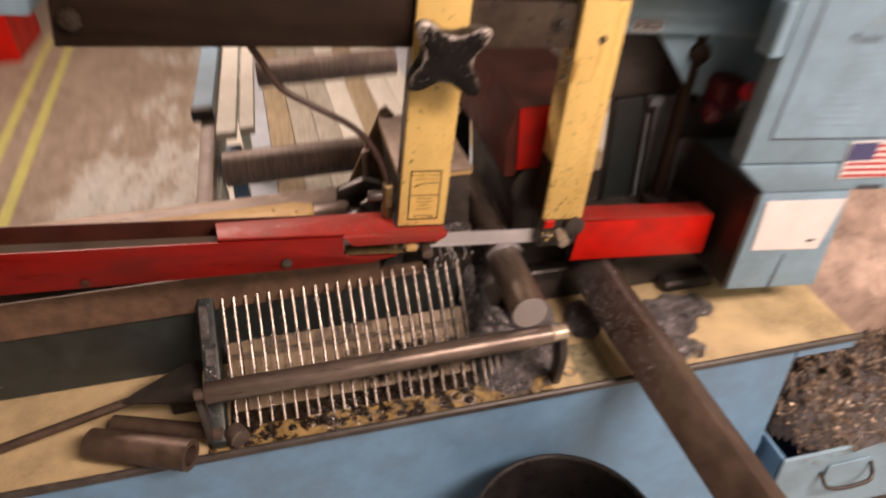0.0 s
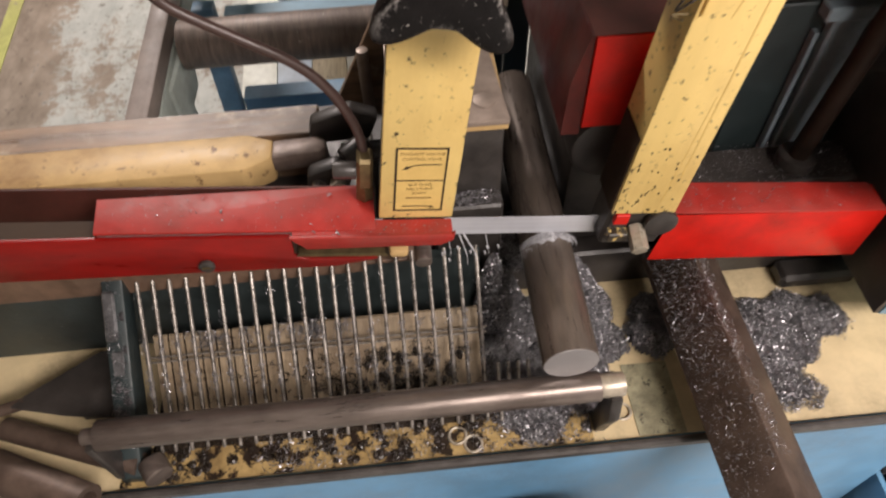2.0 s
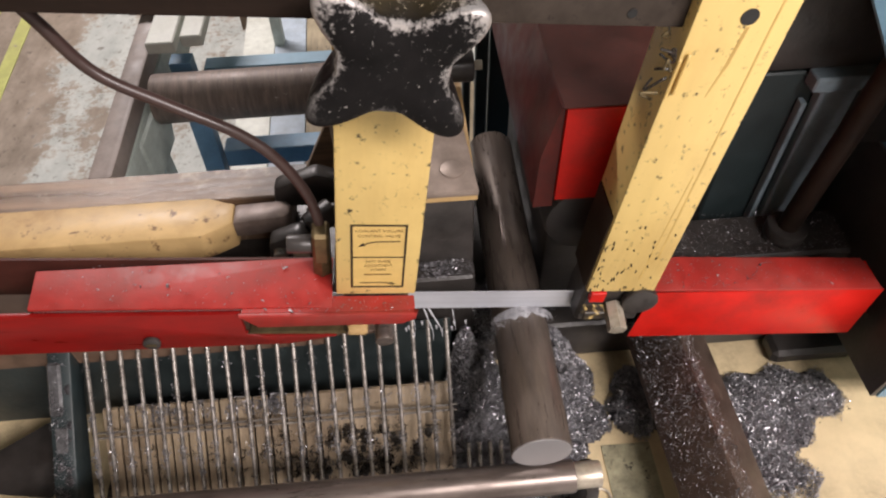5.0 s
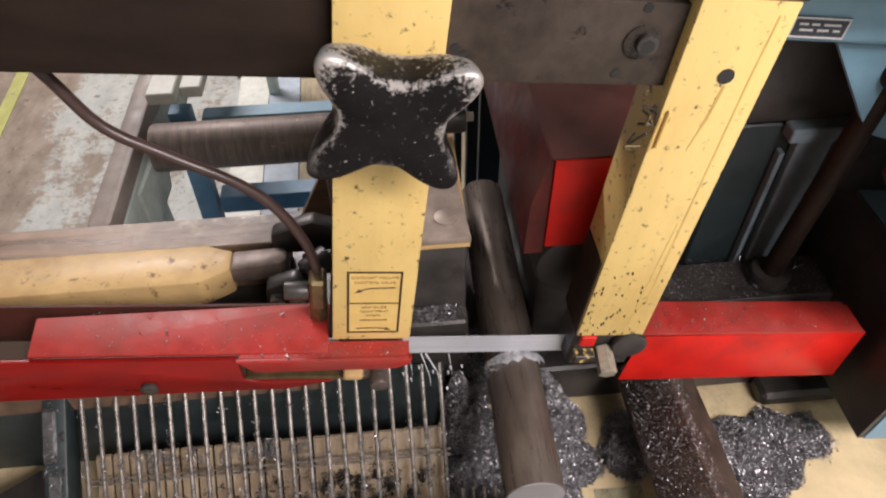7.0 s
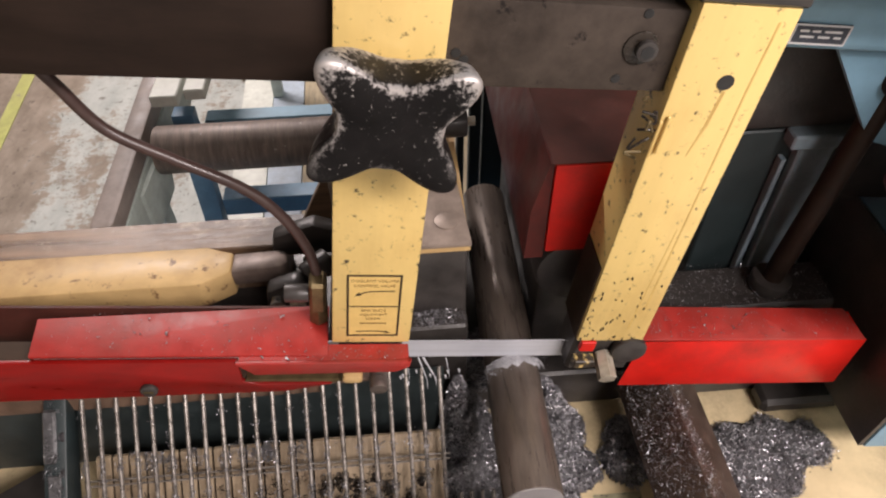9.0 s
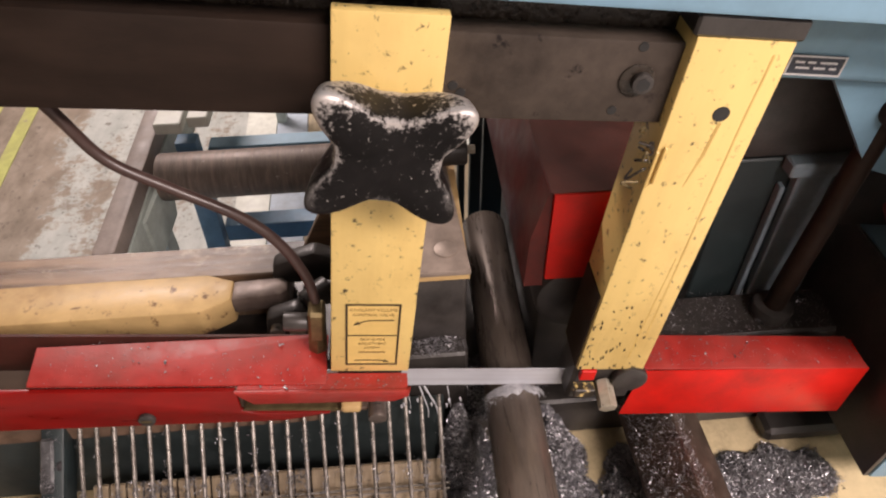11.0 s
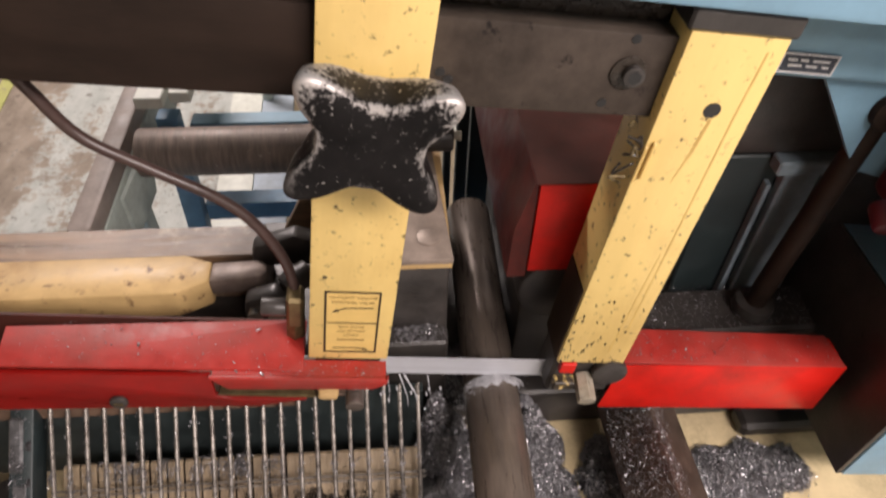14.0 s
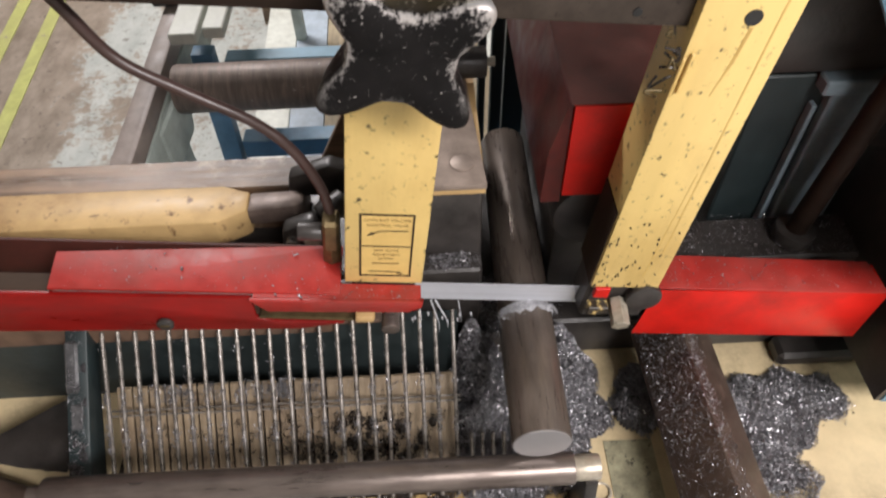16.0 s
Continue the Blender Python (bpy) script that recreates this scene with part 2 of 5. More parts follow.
M["bare_edge"] = surface("bare_brown_edge", (0.29, 0.245, 0.22), 0.5, dirt=(0.11, 0.08, 0.07), dirt_amount=0.5, dirt_scale=9, vary=0.2)
M["pale_green"] = surface("pale_green_grey_paint", (0.46, 0.53, 0.49), 0.5, dirt=(0.15, 0.15, 0.13), dirt_amount=0.5, dirt_scale=8, chip=(0.10, 0.10, 0.09), chip_at=0.68, chip_scale=22, vary=0.2)
M["lime"] = surface("yellow_green_tape", (0.46, 0.48, 0.17), 0.4, dirt=(0.30, 0.27, 0.14), dirt_amount=0.8, dirt_scale=6, chip=(0.30, 0.26, 0.2), chip_at=0.64, chip_scale=22, vary=0.15)
M["frame_blue"] = surface("blue_stand_paint", (0.16, 0.31, 0.46), 0.45, dirt=(0.05, 0.07, 0.09), dirt_amount=0.5, dirt_scale=6, vary=0.18)
M["pale_bar"] = surface("pale_painted_flat", (0.64, 0.66, 0.60), 0.5, dirt=(0.33, 0.33, 0.27), dirt_amount=0.4, dirt_scale=10, vary=0.12)
M["slat_grey"] = surface("weathered_grey_slat", (0.40, 0.40, 0.35), 0.6, dirt=(0.2, 0.18, 0.14), dirt_amount=0.6, dirt_scale=5, chip=(0.12, 0.11, 0.09), chip_at=0.63, chip_scale=26, vary=0.25, stretch=(4, 0.5, 1), bump=0.3)
M["slat_blue"] = surface("pale_blue_slat", (0.42, 0.50, 0.58), 0.6, dirt=(0.3, 0.3, 0.28), dirt_amount=0.6, dirt_scale=5, vary=0.2, bump=0.2)
M["wood_pale"] = surface("tan_pallet_wood", (0.36, 0.30, 0.20), 0.6, dirt=(0.2, 0.16, 0.11), dirt_amount=0.6, dirt_scale=5, chip=(0.12, 0.10, 0.08), chip_at=0.65, chip_scale=26, vary=0.3, stretch=(4, 0.5, 1), bump=0.3)


def shop_floor():
    """Brown trodden concrete with pale paint that is left in flaking, speckled sheets."""
    m = bpy.data.materials.new("flaking_shop_floor")
    nt, nn, ln, bsdf = nodes_of(m)
    co = nn.new("ShaderNodeTexCoord").outputs["Object"]
    sep = nn.new("ShaderNodeSeparateXYZ")
    ln.new(co, sep.inputs[0])
    broad = noise_node(nt, co, 2.4, 5, 0.6, (1.6, 0.7, 1))
    mid = noise_node(nt, co, 11, 5, 0.65, (1.5, 0.8, 1))
    flake = noise_node(nt, co, 26, 5, 0.72)
    fine = noise_node(nt, co, 120, 3, 0.6)
    brown = mixc(nt, ramp(nt, mid, 0.35, 0.65), (0.19, 0.155, 0.12), (0.31, 0.26, 0.21))
    brown = mixc(nt, ramp(nt, broad, 0.45, 0.7, 0.0, 0.6), brown, (0.36, 0.30, 0.24))
    pale = mixc(nt, ramp(nt, mid, 0.3, 0.7), (0.34, 0.365, 0.345), (0.50, 0.52, 0.49))
    trodden = mult(nt, ramp(nt, sep.outputs[0], -1.35, -0.95, -0.13, 0.07), ramp(nt, sep.outputs[1], 2.3, 3.1, 0.0, -0.12), "ADD")
    left = mult(nt, mult(nt, broad, trodden, "ADD"), mult(nt, flake, 0.55), "ADD")
    col = mixc(nt, ramp(nt, left, 0.745, 0.835), brown, pale)
    pits = mult(nt, ramp(nt, flake, 0.585, 0.64), 0.7)
    col = mixc(nt, pits, col, (0.11, 0.09, 0.07))
    ln.new(col, bsdf.inputs["Base Color"])
    ln.new(ramp(nt, mid, 0.3, 0.7, 0.45, 0.65), bsdf.inputs["Roughness"])
    bp = nn.new("ShaderNodeBump")
    bp.inputs["Strength"].default_value, bp.inputs["Distance"].default_value = 0.3, 0.002
    ln.new(mult(nt, flake, mult(nt, fine, 0.4), "ADD"), bp.inputs["Height"])
    ln.new(bp.outputs[0], bsdf.inputs["Normal"])
    return m


M["shop_floor"] = shop_floor()

# Pale value chosen so the unseen walls and ceiling bounce fill light.
M["wall"] = surface("bounce_wall_paint", (0.68, 0.66, 0.63), 0.7, dirt=(0.45, 0.43, 0.40), dirt_amount=0.5, dirt_scale=1.5, vary=0.12)
M["paper"] = surface("white_paper_label", (0.74, 0.74, 0.76), 0.55, dirt=(0.5, 0.5, 0.5), dirt_amount=0.25, vary=0.05, bump=0.02)
M["decal_ground"] = surface("decal_yellow", (0.68, 0.47, 0.16), 0.4, dirt=(0.40, 0.24, 0.06), dirt_amount=0.35, dirt_scale=18, vary=0.06, bump=0.03)
M["stained"] = surface("coolant_stained_tray", (0.37, 0.285, 0.19), 0.38, dirt=(0.13, 0.085, 0.05), dirt_amount=0.9, dirt_scale=9, chip=(0.05, 0.03, 0.02), chip_at=0.60, chip_scale=36, chip_soft=0.08, vary=0.3, stretch=(6, 0.5, 1), bump=0.25)
M["sludged"] = surface("sludge_streaked_deck", (0.40, 0.28, 0.12), 0.3, dirt=(0.10, 0.055, 0.025), dirt_amount=0.8, dirt_scale=16, chip=(0.020, 0.013, 0.009), chip_at=0.49, chip_scale=34, chip_soft=0.05, vary=0.3, bump=0.3)
M["brown_swarf"] = surface("rusty_brown_chips", (0.42, 0.33, 0.26), 0.4, metal=0.5, dirt=(0.08, 0.05, 0.035), dirt_amount=0.6, dirt_scale=12, vary=0.35, island=True)
M["stain"] = surface("coolant_stained_yellow", (0.60, 0.41, 0.13), 0.4, dirt=(0.42, 0.26, 0.07), dirt_amount=0.8, dirt_scale=20, vary=0.12, stretch=(2, 2, 0.4), bump=0.04)
M["ink"] = surface("faded_ink", (0.05, 0.06, 0.08), 0.55, vary=0.1, dirt_amount=0.1, bump=0.02)
M["grey_ink"] = surface("pale_print", (0.22, 0.36, 0.45), 0.5, vary=0.15, dirt_amount=0.2, bump=0.02)
M["decal_ink"] = surface("brown_decal_ink", (0.035, 0.022, 0.010), 0.5, vary=0.2, dirt_amount=0.2, bump=0.02)
M["decal_text"] = surface("faded_decal_print", (0.22, 0.13, 0.04), 0.5, vary=0.2, dirt_amount=0.2, bump=0.02)
M["flag_red"] = surface("flag_red_print", (0.50, 0.05, 0.06), 0.5, vary=0.05, dirt_amount=0.1, bump=0.02)
M["flag_blue"] = surface("flag_blue_print", (0.06, 0.07, 0.18), 0.5, vary=0.05, dirt_amount=0.1, bump=0.02)
M["magenta"] = surface("grimy_crimson_casting", (0.095, 0.008, 0.016), 0.42, dirt=(0.05, 0.01, 0.014), dirt_amount=0.7, dirt_scale=20, vary=0.2)
M["pink_knob"] = surface("pinkish_red_plastic", (0.70, 0.05, 0.09), 0.35, dirt=(0.25, 0.02, 0.03), dirt_amount=0.3, vary=0.1)
M["neck"] = surface("worn_lever_steel", (0.17, 0.13, 0.11), 0.4, metal=0.3, dirt=(0.05, 0.035, 0.03), dirt_amount=0.7, dirt_scale=20, vary=0.3)
M["bolt"] = surface("zinc_bolt", (0.46, 0.41, 0.33), 0.33, metal=0.4, dirt=(0.20, 0.15, 0.10), dirt_amount=0.5, dirt_scale=30, vary=0.2)
M["foam"] = surface("milky_coolant", (0.40, 0.40, 0.42), 0.15, dirt=(0.40, 0.42, 0.43), dirt_amount=0.4, dirt_scale=40, vary=0.15, bump=0.4)
M["bucket"] = surface("black_plastic_bucket", (0.012, 0.012, 0.013), 0.3, dirt=(0.05, 0.045, 0.04), dirt_amount=0.35, dirt_scale=8, vary=0.2)
M["drop_cloth"] = surface("pinkish_film_wrap", (0.46, 0.36, 0.31), 0.3, dirt=(0.25, 0.17, 0.13), dirt_amount=0.6, dirt_scale=8, vary=0.25, bump=0.6)

# ---- helpers of this scene ----
SINK = 6.4
HEAD = Matrix.Translation((0, 0, 1)) @ pose(0, 0, 0, 0, SINK, 0) @ Matrix.Translation((0, 0, -1))
ORIGIN = {}


def box(bm, x0, x1, y0, y1, z0, z1, bevel=0.0, seg=1):
    made = bmesh.ops.create_cube(bm, size=1.0)["verts"]
    bmesh.ops.transform(bm, verts=made, matrix=Matrix.Translation(((x0 + x1) / 2, (y0 + y1) / 2, (z0 + z1) / 2)) @ Matrix.Diagonal((x1 - x0, y1 - y0, z1 - z0, 1)))
    if bevel:
        edges = list({e for v in made for e in v.link_edges})
        bmesh.ops.bevel(bm, geom=edges, offset=bevel, segments=seg, profile=0.5, affect="EDGES")
    return bm


def cyl(bm, p0, p1, r0, r1=None, seg=24, bevel=0.0):
    p0, p1 = Vector(p0), Vector(p1)
    r1 = r0 if r1 is None else r1
    made = bmesh.ops.create_cone(bm, cap_ends=True, segments=seg, radius1=r0, radius2=r1, depth=(p1 - p0).length)["verts"]
    turn = (p1 - p0).to_track_quat("Z", "Y").to_matrix().to_4x4()
    if bevel:
        rims = [e for e in {e for v in made for e in v.link_edges} if len({round(v.co.z, 6) for v in e.verts}) == 1]
        out = bmesh.ops.bevel(bm, geom=rims, offset=bevel, segments=2, profile=0.5, affect="EDGES")
        made = list({v for v in made if v.is_valid} | set(out["verts"]))
    bmesh.ops.transform(bm, verts=made, matrix=Matrix.Translation((p0 + p1) / 2) @ turn)
    return bm


def prism(bm, outline, along, a, b, bevel=0.0):
    """Extrudes an outline: along "y" the outline is (x, z), along "x" it is (y, z), along "z" it is (x, y)."""
    place = {"y": lambda p, s: (p[0], s, p[1]), "x": lambda p, s: (s, p[0], p[1]), "z": lambda p, s: (p[0], p[1], s)}[along]
    lo = [bm.verts.new(place(p, a)) for p in outline]
    hi = [bm.verts.new(place(p, b)) for p in outline]
    faces = [bm.faces.new(lo), bm.faces.new(hi[::-1])]
    for i in range(len(lo)):
        j = (i + 1) % len(lo)
        faces.append(bm.faces.new((lo[j], lo[i], hi[i], hi[j])))
    bmesh.ops.recalc_face_normals(bm, faces=faces)
    if bevel:
        bmesh.ops.bevel(bm, geom=list({e for f in faces for e in f.edges}), offset=bevel, segments=2, profile=0.5, affect="EDGES")
    return bm


def smooth_path(points, steps=8):
    pts = [Vector(p) for p in points]
    pts = [pts[0] * 2 - pts[1]] + pts + [pts[-1] * 2 - pts[-2]]
    out = []
    for i in range(1, len(pts) - 2):
        p0, p1, p2, p3 = pts[i - 1:i + 3]
        for k in range(steps):
            t = k / steps
            out.append(0.5 * (2 * p1 + (p2 - p0) * t + (2 * p0 - 5 * p1 + 4 * p2 - p3) * t * t + (3 * p1 - p0 - 3 * p2 + p3) * t ** 3))
    out.append(pts[-2])
    return out


def tube(bm, points, radius, seg=12, steps=8):
    """Sweeps a round section along a smooth path; radius is a number or a function of 0 to 1."""
    pts = smooth_path(points, steps)
    rings, side = [], Vector((0.31, 0.17, 0.93))
    for i, p in enumerate(pts):
        d = (pts[min(i + 1, len(pts) - 1)] - pts[max(i - 1, 0)]).normalized()
        u = (side - d * side.dot(d)).normalized()
        side, v = u, d.cross(u)
        r = radius(i / (len(pts) - 1)) if callable(radius) else radius
        rings.append([bm.verts.new(p + (u * math.cos(a) + v * math.sin(a)) * r) for a in (2 * math.pi * k / seg for k in range(seg))])
    for a, b in zip(rings, rings[1:]):
        for k in range(seg):
            bm.faces.new((a[k], a[(k + 1) % seg], b[(k + 1) % seg], b[k]))
    bm.faces.new(rings[0][::-1])
    bm.faces.new(rings[-1])
    return bm


def finish(name, bm, material, soft=True):
    mesh = bpy.data.meshes.new(name)
    bm.to_mesh(mesh)
    bm.free()
    mesh.materials.append(material)
    if soft:
        mesh.shade_smooth()
        mesh.set_sharp_from_angle(angle=radians(35))
    return mesh


def thing(name, label, category, base, head=False, group="", kind=""):
    """An Empty at the base of a thing, whose parts hang under it."""
    ob = new(name)
    ob.empty_display_size = 0.05
    ob.matrix_world = (HEAD if head else Matrix.Identity(4)) @ Matrix.Translation(base)
    ORIGIN[ob] = Vector(base)
    return tagged(ob, label, category, group, kind)


def part(name, bm, material, parent, label=""):
    bmesh.ops.translate(bm, verts=bm.verts[:], vec=-ORIGIN[parent])
    ob = new(name, finish(name, bm, material))
    ob.parent = parent
    ORIGIN[ob] = ORIGIN[parent]
    return tagged(ob, label)


def solo(name, bm, material, label, category, base, head=False, group="", kind=""):
    """A thing that is one mesh."""
    bmesh.ops.translate(bm, verts=bm.verts[:], vec=-Vector(base))
    ob = new(name, finish(name, bm, material))
    ob.matrix_world = (HEAD if head else Matrix.Identity(4)) @ Matrix.Translation(base)
    ORIGIN[ob] = Vector(base)
    return tagged(ob, label, category, group, kind)


def B():
    return bmesh.new()


def bx(*a, **k):
    return box(bmesh.new(), *a, **k)


def text_part(words, size, x, y, z, material, parent, name="lettering", turn=(90, 0, 0), align="CENTER", wide=1.0):
    """Flat lettering with the built-in font, turned into a mesh."""
    cu = bpy.data.curves.new(name, "FONT")
    cu.body, cu.size, cu.align_x, cu.resolution_u = words, size, align, 2
    cu.extrude = 0.00015
    tmp = bpy.data.objects.new(name, cu)
    scene.collection.objects.link(tmp)
    mesh = bpy.data.meshes.new_from_object(tmp.evaluated_get(bpy.context.evaluated_depsgraph_get()))
    bpy.data.objects.remove(tmp)
    bpy.data.curves.remove(cu)
    mesh.transform(Matrix.Translation(Vector((x, y, z)) - ORIGIN[parent]) @ pose(0, 0, 0, *turn) @ Matrix.Diagonal((wide, 1, 1, 1)))
    mesh.materials.clear()
    mesh.materials.append(material)
    ob = new(name, mesh)
    ob.parent = parent
    ORIGIN[ob] = ORIGIN[parent]
    return ob


# ---- setting ----
def setting():
    solo("floor", bx(-6, 6, -5, 7, -0.1, 0.0), M["shop_floor"], "brown worn shop floor with flaking pale paint", "floor", (0, 0, 0), kind="structure")
    # Unseen ceiling and walls, added to enclose the room and reflect light.
    solo("ceiling", bx(-6, 6, -5, 7, 3.2, 3.3), M["wall"], "unseen pale shop ceiling that bounces fill light", "ceiling", (0, 0, 3.2), kind="structure")
    for n, b in (("wall_north", (-6, 6, 7, 7.1)), ("wall_south", (-6, 6, -5.1, -5)), ("wall_west", (-6.1, -6, -5.1, 7.1)), ("wall_east", (6, 6.1, -5.1, 7.1))):
        solo(n, bx(*b, 0, 3.2), M["wall"], "unseen pale shop wall that bounces fill light", "wall", (0, 0, 0), kind="structure")


setting()


# ---- saw base, deck and bed ----
def saw_base():
    t = thing("saw_stand", "blue painted steel base cabinet with a cream coolant deck", "machine stand", (0, 0, 0))
    part("front_panel", bx(-1.2, 0.70, -0.158, -0.150, 0.0, 0.722, bevel=0.002), M["blue"], t, "scuffed sky-blue front panel")
    part("side_panel", bx(0.690, 0.698, -0.149, 0.43, 0.0, 0.715), M["blue"], t)
    part("back_panel", bx(-0.0195, 0.82, 0.43, 0.44, 0.0, 0.715), M["blue"], t)
    part("back_panel", bx(-1.2, -0.02, 0.255, 0.264, 0.0, 0.715), M["blue"], t)
    part("deck", bx(-1.2, 0.825, -0.152, 0.264, 0.716, 0.724), M["cream"], t, "cream painted deck stained by coolant")
    part("tray_floor", bx(-0.306, 0.115, -0.110, 0.0445, 0.7243, 0.7262), M["sludge"], t, "black sludgy tray floor")
    part("tray_front", bx(-0.34, 0.23, -0.1515, -0.1102, 0.7243, 0.7255), M["sludged"], t, "yellow deck streaked with black sludge")
    part("grimy_patch", bx(0.286, 0.345, -0.151, -0.055, 0.7243, 0.7254), M["grime_green"], t, "grey-green grimy deck patch")
    part("front_lip", bx(-1.2, 0.825, -0.168, -0.1585, 0.7225, 0.738, bevel=0.003), M["grime_lip"], t, "grimy dark deck lip")
    part("lower_front", bx(0.70, 0.82, -0.160, -0.152, 0.700, 0.722), M["blue"], t)
    part("wall_plate", bx(-1.2, 0.112, 0.045, 0.057, 0.724, 0.862), M["wall_teal"], t, "dark green-grey casting wall")
    part("wall_flange", bx(-1.2, 0.05, 0.0428, 0.075, 0.8625, 0.868, bevel=0.001), M["rust_strip"], t, "rusty brown casting flange")
    part("rear_strip", bx(-1.2, -0.03, 0.037, 0.0425, 0.857, 0.928, bevel=0.001), M["rust_strip"], t, "rusty brown strip along the casting")
    part("bed_top", bx(-1.2, -0.1, 0.0755, 0.262, 0.84, 0.862), M["black"], t, "black oily bed")
    part("bed_lug", bx(-0.0995, -0.021, 0.0755, 0.34, 0.80, 0.862, bevel=0.003), M["black"], t)
    bm = B()
    box(bm, -0.02, 0.64, 0.074, 0.42, 0.724, 0.80, bevel=0.004)
    part("vise_bed", bm, M["black"], t, "black greasy vise bed")
    part("dark_block", bx(0.532, 0.64, 0.036, 0.0735, 0.7245, 0.750, bevel=0.006), M["black"], t, "low black block on the deck")
    return t


saw_base()


def chute():
    t = thing("chip_grate", "sloped grate of thin wet steel rods over the deck", "grate", (-0.09, -0.11, 0.724))
    k = 1 / math.sqrt(2)
    for i in range(22):
        x = -0.296 + i * 0.0191 + random.uniform(-0.0008, 0.0008)
        sway = random.uniform(-0.002, 0.002)
        bm = cyl(B(), (x, 0.044, 0.882), (x + sway, -0.112, 0.7265), 0.0025, seg=10)
        part("rod", bm, M["rod"], t)
    for i in range(4):
        x = 0.122 + i * 0.0125
        part("rod", cyl(B(), (x, -0.06, 0.778), (x, -0.114, 0.7265), 0.0025, seg=10), M["rod"], t)
    for i in range(21):
        x = -0.2935 + i * 0.0191
        bm = prism(B(), [(0.006, 0.807), (0.0025, 0.808), (-0.0775, 0.7275), (-0.073, 0.7275)], "x", x - 0.0015, x + 0.0150)
        part("slat", bm, M["stained"], t, "tan sloped slat")
    for d in (0.098, 0.104):
        y, z = 0.044 - d * k * 1.0, 0.879 - d * k
        part("cross_wire", cyl(B(), (-0.30, y, z - 0.003), (0.112, y, z - 0.003), 0.0013, seg=8), M["rod"], t, "thin cross wire")
    bm = B()
    prism(bm, [(0.05, 0.895), (0.05, 0.86), (-0.10, 0.7245), (-0.145, 0.7245), (-0.145, 0.74)], "x", -0.334, -0.309, bevel=0.002)
    part("side_plate", bm, M["teal"], t, "grimy teal side plate")
    for a, b, x0, x1 in ((0.015, 0.048, -0.331, -0.314), (0.058, 0.118, -0.334, -0.319)):
        bm = bx(x0, x1, a, b, 0.0, 0.006, bevel=0.0025)
        bmesh.ops.transform(bm, verts=bm.verts[:], matrix=Matrix.Translation((0, 0.05, 0.9005)) @ pose(0, 0, 0, 41, 0, 0) @ pose(0, 0, 0, 0, 0, 0) @ Matrix.Translation((0, -0.15, -0.0045)))
        part("clip", bm, M["clip_steel"], t, "worn metal clip")
    return t


chute()


def support_roller():
    t = thing("support_roller", "worn brown-grey steel roller across the grate", "roller", (-0.04, -0.132, 0.8385))
    part("drum", cyl(B(), (-0.322, -0.132, 0.8385), (0.222, -0.132, 0.8385), 0.0168, seg=40, bevel=0.0015), M["roller"], t)
    part("end_stub", cyl(B(), (0.2215, -0.132, 0.8385), (0.249, -0.132, 0.8385), 0.0135, seg=32, bevel=0.001), M["bolt"], t, "bright turned roller end")
    part("axle", cyl(B(), (-0.338, -0.132, 0.8385), (-0.3225, -0.132, 0.8385), 0.009, seg=24, bevel=0.001), M["roller"], t)
    bm = prism(B(), [(-0.112, 0.832), (-0.150, 0.836), (-0.158, 0.800), (-0.150, 0.770), (-0.140, 0.7245), (-0.118, 0.7245), (-0.125, 0.78)], "x", 0.232, 0.2455, bevel=0.002)
    part("bracket", bm, M["black"], t, "black hooked roller bracket")
    bm = prism(B(), [(-0.12, 0.83), (-0.145, 0.83), (-0.145, 0.74), (-0.12, 0.74)], "x", -0.337, -0.3285, bevel=0.001)
    part("bracket", bm, M["black"], t)
    return t


support_roller()


# ---- stock being cut ----
def round_bar():
    t = thing("round_bar", "brown round steel bar with a bright sawn end face", "steel bar", (0.187, -0.125, 0.856))
    z, x = 0.8857, 0.188
    part("bar_body", cyl(B(), (x - 0.002, -0.124, z), (x + 0.002, 0.318, z), 0.0300, seg=56, bevel=0.001), M["bar"], t)
    part("end_face", cyl(B(), (x - 0.002, -0.1255, z), (x - 0.002, -0.124, z), 0.0290, seg=56), M["cut_face"], t, "bright grey sawn face")
    return t


round_bar()


def square_bar():
    t = thing("square_bar", "rusty brown square steel bar strewn with chips", "steel bar", (0.375, -0.16, 0.745))
    bm = B()
    prism(bm, [(-0.0479, -0.0033), (-0.0033, 0.0479), (0.0479, 0.0033), (0.0033, -0.0479)], "y", -0.60, 0.222, bevel=0.003)
    bmesh.ops.transform(bm, verts=bm.verts[:], matrix=Matrix.Translation((0.387, -0.156, 0.791)) @ pose(0, 0, 0, 3.2, 0, 3.0))
    part("bar_body", bm, M["rust"], t)
    bm = prism(B(), [(-0.0450, -0.0031), (-0.0031, 0.0450), (0.0450, 0.0031), (0.0031, -0.0450)], "y", -0.6020, -0.6002)
    bmesh.ops.transform(bm, verts=bm.verts[:], matrix=Matrix.Translation((0.387, -0.156, 0.791)) @ pose(0, 0, 0, 3.2, 0, 3.0))
    part("end_face", bm, M["bar"], t, "sawn end face")
    return t


square_bar()


# ---- saw head ----
HEAD_THING = thing("band_saw", "blue band saw with yellow guide arms and red blade guards", "band saw", (0.0, 0.0, 1.0), head=True)


